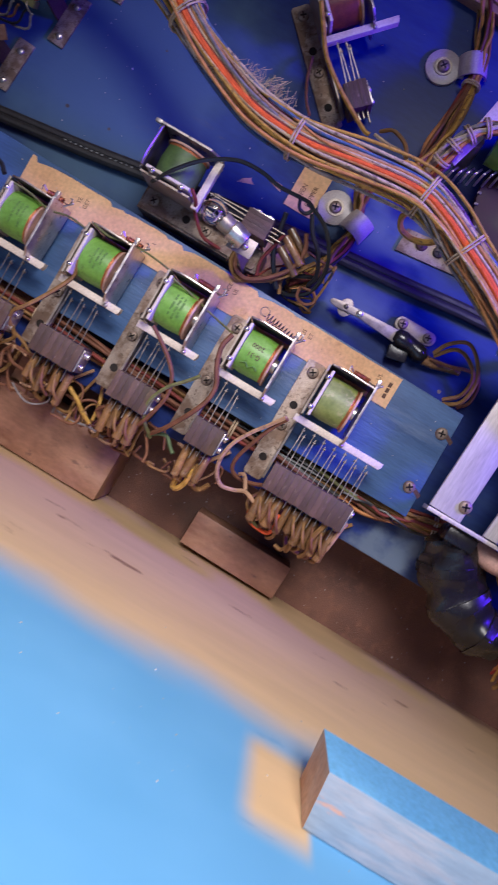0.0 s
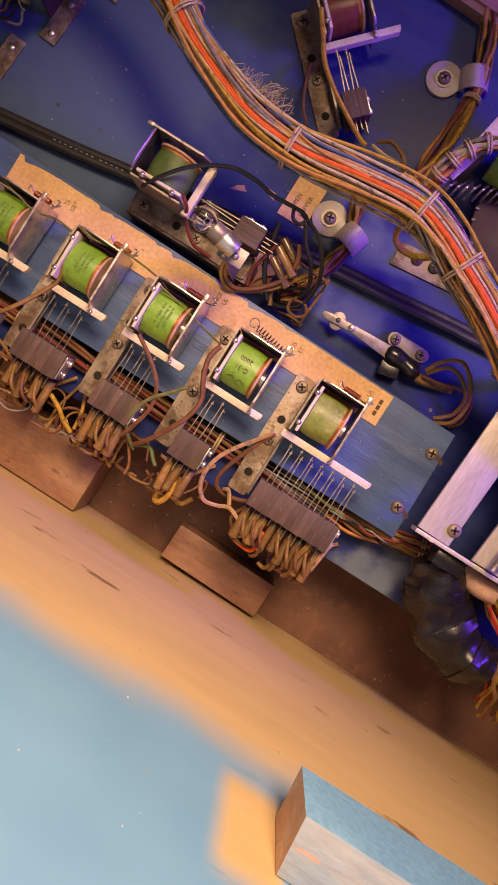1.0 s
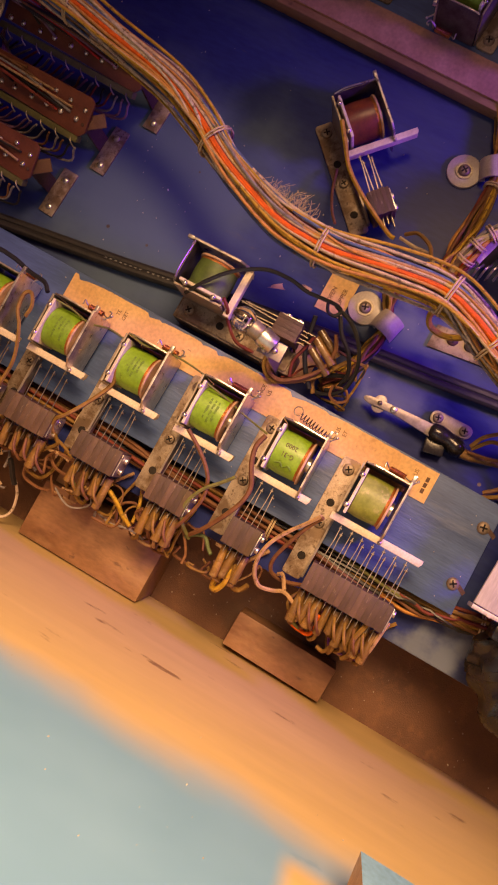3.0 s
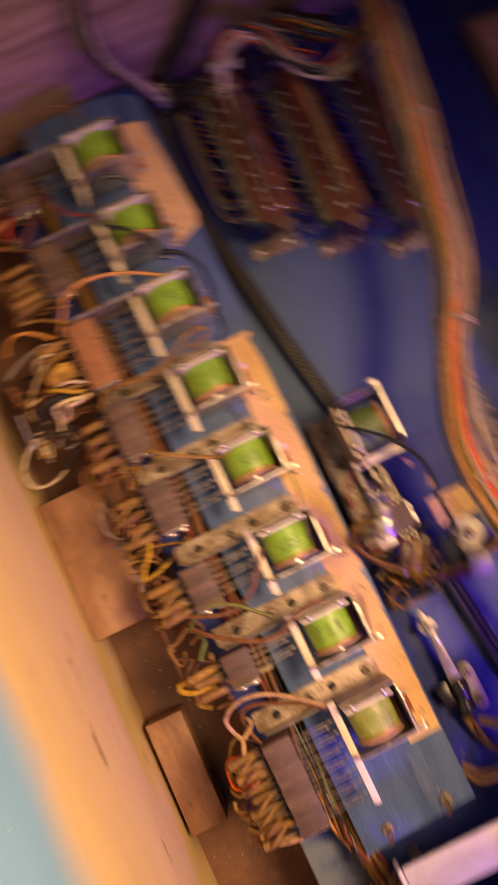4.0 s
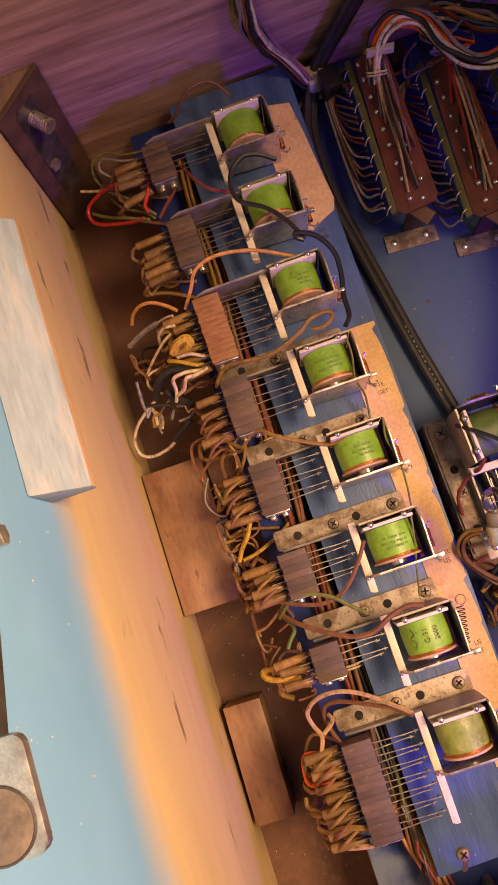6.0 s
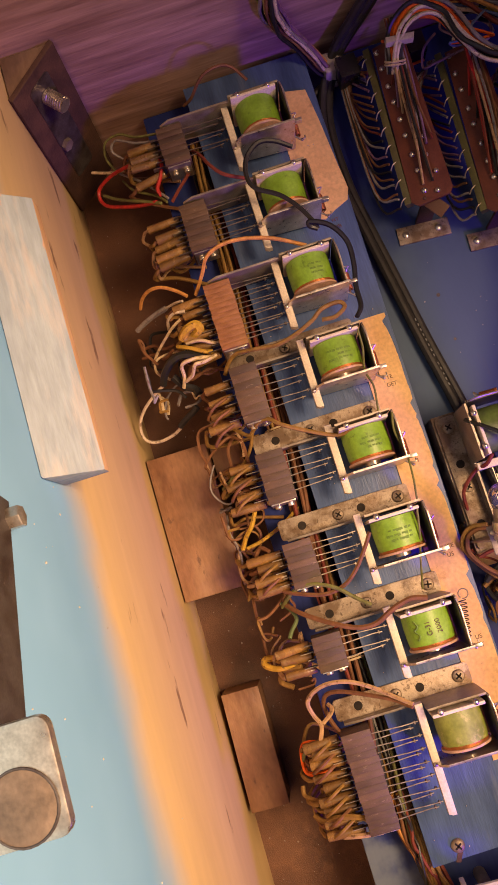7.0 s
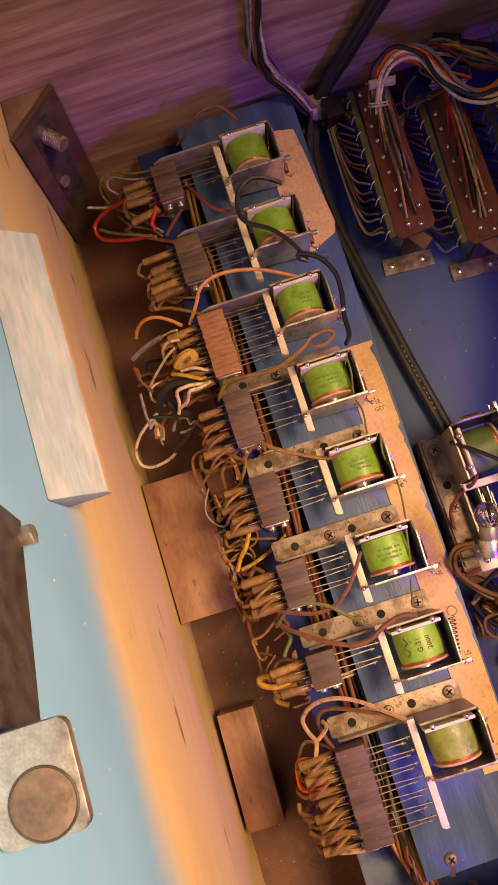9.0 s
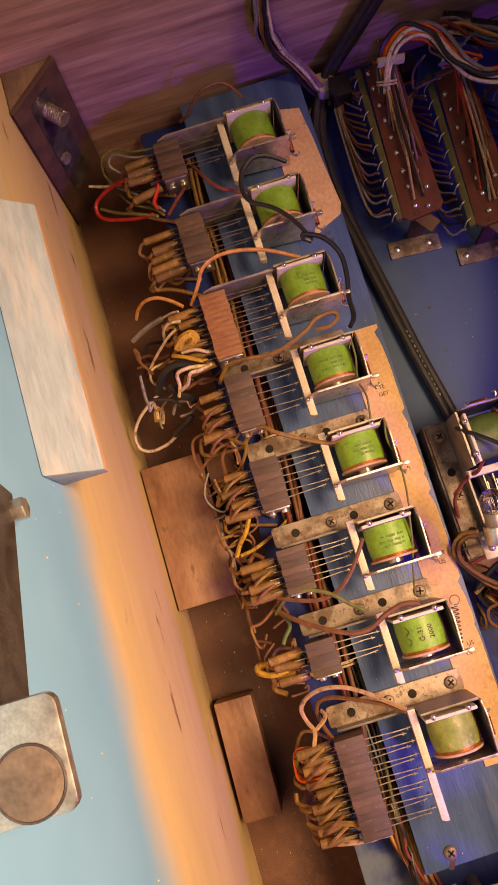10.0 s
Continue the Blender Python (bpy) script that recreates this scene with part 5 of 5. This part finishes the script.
loose_wire([(-0.2452, -0.0073, 0.0260), (-0.2534, -0.0243, 0.0300), (-0.2574, -0.0397, 0.0320), (-0.2579, -0.0522, 0.0320), (-0.2546, -0.0618, 0.0300), (-0.2492, -0.0671, 0.0220), (-0.2427, -0.0743, 0.0120)], "orange", 0.0011, "orange cloth-covered wire arching over a tan switch stack")
loose_wire([(-0.2540, -0.1099, -0.0120), (-0.2563, -0.1064, -0.0040), (-0.2568, -0.1003, 0.0040), (-0.2550, -0.0926, 0.0080), (-0.2497, -0.0850, 0.0100), (-0.2435, -0.0792, 0.0120)], "orange", 0.0011, "orange cloth-covered wire end bent over the floor")
loose_wire([(-0.3459, -0.0671, 0.0120), (-0.3529, -0.0819, 0.0050), (-0.3612, -0.0917, 0.0000), (-0.3623, -0.1017, -0.0060), (-0.3555, -0.1043, -0.0120), (-0.3434, -0.0997, -0.0120)], "olive", 0.0008)
loose_wire([(-0.3418, -0.0698, 0.0120), (-0.3480, -0.0829, 0.0067), (-0.3562, -0.0940, 0.0025), (-0.3525, -0.0985, -0.0015), (-0.3457, -0.0912, -0.0060)], "grey", 0.0008)
loose_wire([(-0.3417, -0.0981, -0.0100), (-0.3260, -0.0860, 0.0000), (-0.3121, -0.0776, 0.0080), (-0.3055, -0.0732, 0.0100)], "grey", 0.0008)
loose_wire([(-0.3388, -0.0983, -0.0140), (-0.3244, -0.0921, -0.0040), (-0.3126, -0.0798, 0.0040), (-0.3035, -0.0745, 0.0100)], "olive", 0.0008)
loose_wire([(-0.3546, -0.1165, -0.0200), (-0.3475, -0.1041, -0.0150), (-0.3410, -0.0926, -0.0060), (-0.3351, -0.0760, 0.0060), (-0.3321, -0.0677, 0.0140)], "cream", 0.0009)
loose_wire([(-0.3368, -0.1132, -0.0200), (-0.3269, -0.1043, -0.0120), (-0.3148, -0.0908, 0.0000), (-0.3039, -0.0781, 0.0100)], "olive", 0.001)
loose_wire([(-0.3578, -0.0484, 0.0120), (-0.3569, -0.0432, 0.0180), (-0.3571, -0.0369, 0.0300), (-0.3574, -0.0315, 0.0360), (-0.3587, -0.0225, 0.0360), (-0.3572, -0.0160, 0.0330), (-0.3490, -0.0100, 0.0300)], "brown", 0.0009, "twisted brown wire looping to the end relay coil")
loose_wire([(-0.1788, -0.1057, -0.0200), (-0.1762, -0.1138, -0.0260), (-0.1757, -0.1246, -0.0300), (-0.1793, -0.1314, -0.0300), (-0.1868, -0.1317, -0.0250), (-0.1937, -0.1261, -0.0180), (-0.1993, -0.1170, -0.0120), (-0.2023, -0.1088, -0.0060)], "white", 0.001, "cream-white wire loop hanging over the floor")
loose_wire([(-0.1787, -0.1075, -0.0200), (-0.1812, -0.1023, -0.0160), (-0.1829, -0.0970, -0.0120), (-0.1848, -0.0934, -0.0100)], "black", 0.0019, "black sleeve over a cream wire")
loose_wire([(-0.2029, -0.1086, -0.0060), (-0.2072, -0.1045, 0.0020), (-0.2107, -0.0967, 0.0100), (-0.2100, -0.0880, 0.0120), (-0.2054, -0.0801, 0.0120)], "black", 0.0024, "dark grey rubber sleeve over joined wires")
loose_wire([(-0.2443, -0.1165, -0.0200), (-0.2458, -0.1090, -0.0140), (-0.2463, -0.1013, -0.0080), (-0.2466, -0.0942, -0.0040)], "grey", 0.0017, "grey sleeved wire end lying over the floor")
loose_wire([(-0.2466, -0.0942, -0.0040), (-0.2448, -0.0871, 0.0040), (-0.2430, -0.0829, 0.0080)], "white", 0.0008)
loose_wire([(-0.2038, -0.0751, 0.0140), (-0.2049, -0.0810, 0.0160), (-0.2049, -0.0866, 0.0180), (-0.2041, -0.0930, 0.0160), (-0.1995, -0.0941, 0.0080), (-0.1950, -0.0967, 0.0020)], "cream", 0.0011)
loose_wire([(-0.2044, -0.0730, 0.0140), (-0.2017, -0.0804, 0.0180), (-0.2015, -0.0857, 0.0180), (-0.1981, -0.0889, 0.0120), (-0.1972, -0.0940, 0.0060)], "cream", 0.0011)
loose_wire([(-0.2322, -0.0871, 0.0100), (-0.2302, -0.0930, 0.0060), (-0.2266, -0.0999, 0.0000), (-0.2234, -0.1065, -0.0080), (-0.2195, -0.1116, -0.0140)], "cream", 0.0009)
loose_wire([(-0.2353, -0.0831, 0.0120), (-0.2368, -0.0897, 0.0100), (-0.2356, -0.0945, 0.0040), (-0.2330, -0.0961, -0.0040)], "white", 0.001)
loose_wire([(-0.2200, -0.0890, 0.0120), (-0.2225, -0.0848, 0.0170), (-0.2236, -0.0791, 0.0180), (-0.2207, -0.0775, 0.0170), (-0.2198, -0.0824, 0.0120)], "yellow", 0.0026, "bright yellow tape wound on a wire joint")
loose_wire([(-0.2166, -0.0873, 0.0120), (-0.2148, -0.0794, 0.0160), (-0.2112, -0.0726, 0.0160), (-0.2105, -0.0665, 0.0140)], "cream", 0.001)
loose_wire([(-0.2170, -0.0929, 0.0100), (-0.2131, -0.0867, 0.0140), (-0.2082, -0.0789, 0.0150), (-0.2069, -0.0742, 0.0140)], "yellow", 0.0012)
loose_wire([(-0.2318, -0.1171, -0.0200), (-0.2299, -0.1086, -0.0140), (-0.2241, -0.1022, -0.0080), (-0.2220, -0.0945, 0.0000)], "brown", 0.001)
loose_wire([(-0.2269, -0.1183, -0.0220), (-0.2244, -0.1088, -0.0140), (-0.2182, -0.1039, -0.0080), (-0.2192, -0.0967, 0.0000)], "brown", 0.001)
loose_wire([(-0.2038, -0.1011, 0.0000), (-0.1973, -0.0966, -0.0020), (-0.1934, -0.0910, -0.0020), (-0.1889, -0.0894, 0.0000)], "black", 0.0024, "black tape over joined wires")
loose_wire([(-0.1934, -0.0717, 0.0080), (-0.1979, -0.0680, 0.0120), (-0.2003, -0.0621, 0.0180), (-0.1981, -0.0526, 0.0240), (-0.1952, -0.0393, 0.0290), (-0.1971, -0.0274, 0.0320), (-0.2009, -0.0174, 0.0340)], "amber", 0.0012, "amber cloth-covered wire running to a relay coil")
loose_wire([(-0.2009, -0.0174, 0.0340), (-0.2049, -0.0111, 0.0350), (-0.2055, -0.0022, 0.0360), (-0.2020, 0.0004, 0.0360), (-0.1986, -0.0057, 0.0350), (-0.1994, -0.0129, 0.0340)], "amber", 0.0012, "small loop of amber wire beside a relay coil")
loose_wire([(-0.1714, -0.0838, -0.0040), (-0.1650, -0.0778, 0.0020), (-0.1563, -0.0695, 0.0080), (-0.1572, -0.0656, 0.0120), (-0.1598, -0.0612, 0.0180), (-0.1586, -0.0551, 0.0220), (-0.1538, -0.0502, 0.0240), (-0.1459, -0.0366, 0.0220), (-0.1394, -0.0225, 0.0220), (-0.1400, -0.0140, 0.0280)], "amber", 0.0012, "amber wire crossing a relay foot to its coil")
loose_wire([(-0.1566, -0.0666, 0.0100), (-0.1503, -0.0695, 0.0060), (-0.1435, -0.0752, 0.0020), (-0.1408, -0.0798, 0.0040)], "amber", 0.001)
loose_wire([(-0.0854, -0.0239, 0.0330), (-0.0777, -0.0291, 0.0300), (-0.0690, -0.0363, 0.0270), (-0.0636, -0.0437, 0.0250), (-0.0618, -0.0532, 0.0230), (-0.0642, -0.0637, 0.0200), (-0.0702, -0.0768, 0.0120), (-0.0798, -0.0841, 0.0040), (-0.0890, -0.0855, 0.0030), (-0.0946, -0.0811, 0.0060), (-0.0914, -0.0766, 0.0100)], "brown", 0.0012, "brown cloth-covered wire sweeping from a coil to the lugs")
loose_wire([(-0.0608, -0.0789, 0.0040), (-0.0666, -0.0721, 0.0140), (-0.0687, -0.0657, 0.0200), (-0.0682, -0.0579, 0.0230), (-0.0634, -0.0483, 0.0260), (-0.0562, -0.0407, 0.0280), (-0.0504, -0.0340, 0.0300)], "olive", 0.0011, "olive cloth-covered wire crossing between relays")
loose_wire([(-0.0968, -0.0891, -0.0060), (-0.0988, -0.0795, -0.0100), (-0.1046, -0.0653, -0.0120), (-0.1120, -0.0529, -0.0140)], "yellow", 0.0011)
loose_wire([(-0.1155, -0.0776, 0.0060), (-0.1080, -0.0819, 0.0040), (-0.1027, -0.0872, 0.0000), (-0.0968, -0.0911, -0.0040)], "yellow", 0.0013)
loose_wire([(-0.1396, -0.0774, 0.0120), (-0.1382, -0.0817, 0.0100), (-0.1349, -0.0863, 0.0040), (-0.1326, -0.0921, -0.0040)], "olive", 0.0011)
loose_wire([(-0.1408, -0.0784, 0.0100), (-0.1401, -0.0863, 0.0060), (-0.1393, -0.0909, 0.0000), (-0.1338, -0.0899, 0.0020), (-0.1283, -0.0825, 0.0080)], "amber", 0.001)
loose_wire([(0.0002, -0.0298, 0.0340), (-0.0055, -0.0378, 0.0300), (-0.0118, -0.0461, 0.0280), (-0.0173, -0.0561, 0.0270), (-0.0191, -0.0662, 0.0250), (-0.0170, -0.0749, 0.0220), (-0.0118, -0.0800, 0.0180), (-0.0045, -0.0790, 0.0150), (0.0017, -0.0768, 0.0130), (0.0095, -0.0797, 0.0120)], "tan", 0.0012, "pinkish tan wire looping from a coil to the lugs")
loose_wire([(0.0013, -0.0302, 0.0340), (-0.0035, -0.0383, 0.0280), (-0.0080, -0.0495, 0.0220), (-0.0120, -0.0626, 0.0140), (-0.0111, -0.0703, 0.0080), (-0.0052, -0.0729, 0.0040), (0.0028, -0.0714, 0.0060), (0.0095, -0.0683, 0.0100)], "brown", 0.0012, "brown wire passing over a relay foot")
loose_wire([(0.0017, -0.0768, 0.0130), (-0.0021, -0.0707, 0.0120), (-0.0043, -0.0692, 0.0090), (-0.0062, -0.0705, 0.0060)], "tan", 0.0012)
loose_wire([(-0.0615, -0.0766, 0.0060), (-0.0551, -0.0693, 0.0140), (-0.0465, -0.0555, 0.0220), (-0.0413, -0.0438, 0.0260), (-0.0409, -0.0346, 0.0280), (-0.0446, -0.0269, 0.0310), (-0.0470, -0.0209, 0.0330), (-0.0482, -0.0139, 0.0340), (-0.0463, -0.0068, 0.0350)], "brown", 0.0014, "thick brown wire curving over a relay to its coil")
loose_wire([(-0.0631, -0.0790, 0.0040), (-0.0579, -0.0748, 0.0060), (-0.0526, -0.0733, 0.0060), (-0.0478, -0.0774, 0.0080), (-0.0445, -0.0796, 0.0100)], "green", 0.0011, "pale green wire beside a wood block")
loose_wire([(-0.0363, -0.0726, 0.0100), (-0.0312, -0.0813, 0.0080), (-0.0305, -0.0902, 0.0040), (-0.0333, -0.0967, 0.0000), (-0.0364, -0.0969, -0.0020), (-0.0363, -0.0905, 0.0020)], "yellow", 0.0017, "yellow looped wire at a relay lug")
loose_wire([(-0.0288, -0.0779, 0.0100), (-0.0287, -0.0850, 0.0060), (-0.0263, -0.0902, 0.0020), (-0.0219, -0.0910, -0.0020), (-0.0185, -0.0856, 0.0000)], "amber", 0.0015)
loose_wire([(0.0124, -0.0701, 0.0120), (0.0110, -0.0771, 0.0100), (0.0095, -0.0862, 0.0060), (0.0114, -0.0903, 0.0040), (0.0185, -0.0922, 0.0020), (0.0245, -0.0918, 0.0020), (0.0260, -0.0861, 0.0060), (0.0246, -0.0789, 0.0100)], "red_orange", 0.0013, "red-orange wire looped round the longest stack of lugs")
loose_wire([(0.0186, -0.0920, 0.0020), (0.0129, -0.0887, 0.0080), (0.0193, -0.0846, 0.0080), (0.0220, -0.0875, 0.0040)], "olive", 0.001)
loose_wire([(0.0488, -0.0687, 0.0180), (0.0467, -0.0772, 0.0160), (0.0469, -0.0837, 0.0120), (0.0489, -0.0896, 0.0060), (0.0469, -0.0943, 0.0000)], "amber", 0.0015)
loose_wire([(0.0580, -0.0624, 0.0160), (0.0572, -0.0714, 0.0160), (0.0569, -0.0804, 0.0120), (0.0564, -0.0854, 0.0080)], "tan", 0.0014)
loose_wire([(0.0406, -0.0935, -0.0040), (0.0490, -0.0935, -0.0060), (0.0550, -0.0885, -0.0040), (0.0573, -0.0826, 0.0020)], "amber", 0.0012)
loose_wire([(0.0319, -0.0963, -0.0040), (0.0366, -0.0964, -0.0020), (0.0390, -0.0890, 0.0060)], "amber", 0.0012)
loose_wire([(-0.3015, 0.0021, 0.0300), (-0.3058, -0.0069, 0.0340), (-0.3066, -0.0157, 0.0360), (-0.3007, -0.0240, 0.0360), (-0.2913, -0.0274, 0.0360), (-0.2819, -0.0254, 0.0360), (-0.2738, -0.0135, 0.0350), (-0.2640, -0.0054, 0.0340), (-0.2546, -0.0003, 0.0320), (-0.2507, 0.0011, 0.0300)], "black", 0.0014, "glossy black wire looping across two relay coils")
loose_wire([(-0.2507, 0.0011, 0.0300), (-0.2528, -0.0031, 0.0320), (-0.2542, -0.0020, 0.0340), (-0.2491, 0.0075, 0.0330), (-0.2388, 0.0139, 0.0300), (-0.2261, 0.0138, 0.0280), (-0.2139, 0.0111, 0.0270), (-0.2016, 0.0097, 0.0300), (-0.1958, 0.0055, 0.0320)], "black", 0.0014, "glossy black wire running past a coil")
loose_wire([(-0.1920, 0.0041, 0.0300), (-0.1797, 0.0037, 0.0280), (-0.1685, 0.0015, 0.0240), (-0.1601, 0.0048, 0.0140), (-0.1469, 0.0035, 0.0080)], "olive", 0.0006, "thin bare wire linking relay coils")
loose_wire([(-0.1414, 0.0069, 0.0300), (-0.1313, 0.0053, 0.0280), (-0.1201, 0.0082, 0.0240), (-0.1067, 0.0085, 0.0180), (-0.0949, 0.0073, 0.0140), (-0.0901, 0.0082, 0.0120)], "olive", 0.0006, "thin bare wire linking relay coils")
loose_wire([(-0.0904, 0.0033, 0.0300), (-0.0777, 0.0011, 0.0260), (-0.0638, -0.0021, 0.0200), (-0.0493, -0.0048, 0.0120)], "olive", 0.0006, "thin bare wire linking relay coils")
loose_wire([(-0.1267, 0.0422, 0.0260), (-0.1183, 0.0504, 0.0340), (-0.1091, 0.0602, 0.0360), (-0.1000, 0.0672, 0.0360), (-0.0888, 0.0732, 0.0340), (-0.0764, 0.0749, 0.0300), (-0.0664, 0.0736, 0.0280), (-0.0577, 0.0744, 0.0260), (-0.0489, 0.0752, 0.0240), (-0.0450, 0.0737, 0.0220), (-0.0469, 0.0698, 0.0220), (-0.0511, 0.0701, 0.0240), (-0.0534, 0.0748, 0.0260)], "black", 0.0011, "black wire arching over the lamp relay")
loose_wire([(-0.0488, 0.0752, 0.0220), (-0.0363, 0.0705, 0.0200), (-0.0273, 0.0617, 0.0160), (-0.0227, 0.0506, 0.0080), (-0.0254, 0.0376, 0.0000), (-0.0376, 0.0311, -0.0060), (-0.0458, 0.0363, -0.0080), (-0.0367, 0.0428, -0.0040), (-0.0263, 0.0469, 0.0000)], "black", 0.0013, "black wire coiled beside the lamp relay")
loose_wire([(-0.0440, 0.0713, 0.0220), (-0.0385, 0.0629, 0.0200), (-0.0309, 0.0563, 0.0160), (-0.0260, 0.0469, 0.0080), (-0.0275, 0.0408, 0.0020)], "black", 0.0013, "black wire coiled beside the lamp relay")
loose_wire([(-0.1055, 0.0493, 0.0280), (-0.1014, 0.0456, 0.0240), (-0.1003, 0.0412, 0.0160), (-0.0928, 0.0340, 0.0080), (-0.0849, 0.0334, 0.0020), (-0.0763, 0.0346, -0.0040)], "maroon", 0.0011, "dark red lead from a coil lug")
loose_wire([(-0.0692, 0.0402, 0.0100), (-0.0704, 0.0341, 0.0060), (-0.0677, 0.0282, 0.0040), (-0.0591, 0.0263, 0.0040), (-0.0476, 0.0339, 0.0060), (-0.0395, 0.0441, 0.0080), (-0.0382, 0.0543, 0.0120), (-0.0417, 0.0621, 0.0160)], "brown", 0.0013, "brown leads looping below the lamp socket")
loose_wire([(-0.0715, 0.0388, 0.0100), (-0.0722, 0.0303, 0.0040), (-0.0644, 0.0242, 0.0020), (-0.0516, 0.0298, 0.0020), (-0.0408, 0.0385, 0.0040), (-0.0321, 0.0505, 0.0040)], "amber", 0.0012, "amber leads looping below the lamp socket")
loose_wire([(-0.0519, 0.0557, 0.0160), (-0.0540, 0.0492, 0.0120), (-0.0573, 0.0390, 0.0060), (-0.0558, 0.0312, 0.0020)], "maroon", 0.001, "dark red lead below the switch stack")
loose_wire([(-0.0571, 0.0665, 0.0160), (-0.0543, 0.0495, 0.0100), (-0.0496, 0.0395, 0.0040), (-0.0421, 0.0304, 0.0000)], "black", 0.0014, "black lead below the switch stack")
loose_wire([(-0.0309, 0.0547, -0.0040), (-0.0368, 0.0456, -0.0020), (-0.0429, 0.0369, -0.0020), (-0.0398, 0.0293, -0.0040)], "amber", 0.0013, "amber lead from the clamped wires")
loose_wire([(0.0539, 0.0456, -0.0080), (0.0579, 0.0531, -0.0020), (0.0665, 0.0581, 0.0020), (0.0754, 0.0527, 0.0020), (0.0819, 0.0423, 0.0000), (0.0817, 0.0293, -0.0060), (0.0740, 0.0234, -0.0120), (0.0641, 0.0203, -0.0180)], "amber", 0.0013, "amber lead looping from the lever switch")
loose_wire([(0.0551, 0.0446, -0.0100), (0.0626, 0.0525, -0.0040), (0.0706, 0.0518, -0.0020), (0.0795, 0.0446, -0.0040), (0.0803, 0.0334, -0.0100), (0.0730, 0.0258, -0.0140)], "amber", 0.0013, "amber lead looping from the lever switch")
loose_wire([(0.0543, 0.0424, -0.0120), (0.0660, 0.0439, -0.0100), (0.0771, 0.0472, -0.0100), (0.0851, 0.0447, -0.0100), (0.0874, 0.0330, -0.0140), (0.0832, 0.0265, -0.0180)], "brown", 0.0011, "brown lead looping from the lever switch")
loose_wire([(-0.0997, 0.1752, 0.0120), (-0.0914, 0.1641, 0.0100), (-0.0832, 0.1539, 0.0060), (-0.0708, 0.1449, 0.0040), (-0.0594, 0.1386, 0.0020), (-0.0457, 0.1318, 0.0000), (-0.0414, 0.1309, 0.0000)], "yellow", 0.0014, "yellow flecked lead over a relay foot")
loose_wire([(-0.0946, 0.1590, -0.0160), (-0.0894, 0.1442, -0.0100), (-0.0815, 0.1295, 0.0000), (-0.0744, 0.1202, 0.0100)], "brown", 0.0009, "brown lead passing under the wire bundle")
loose_wire([(-0.0374, 0.1374, -0.0050), (-0.0305, 0.1395, 0.0000), (-0.0210, 0.1347, 0.0040), (-0.0163, 0.1263, 0.0100)], "amber", 0.0012, "amber lead by the wire bundle")
loose_wire([(-0.0394, 0.1356, -0.0080), (-0.0292, 0.1329, -0.0040), (-0.0199, 0.1308, 0.0020), (-0.0139, 0.1243, 0.0100)], "cream", 0.0011, "cream lead by the wire bundle")
loose_wire([(-0.0004, 0.0995, 0.0200), (-0.0016, 0.0965, 0.0100), (0.0017, 0.0932, 0.0040), (0.0100, 0.0924, 0.0020), (0.0188, 0.0949, 0.0040), (0.0236, 0.0982, 0.0120)], "yellow", 0.0018, "yellow wire looping under the bundle")
loose_wire([(-0.0167, 0.1072, 0.0500), (-0.0102, 0.1096, 0.0500), (-0.0034, 0.1098, 0.0480), (0.0028, 0.1096, 0.0460)], "yellow", 0.0018, "yellow wire lying along the bundle")
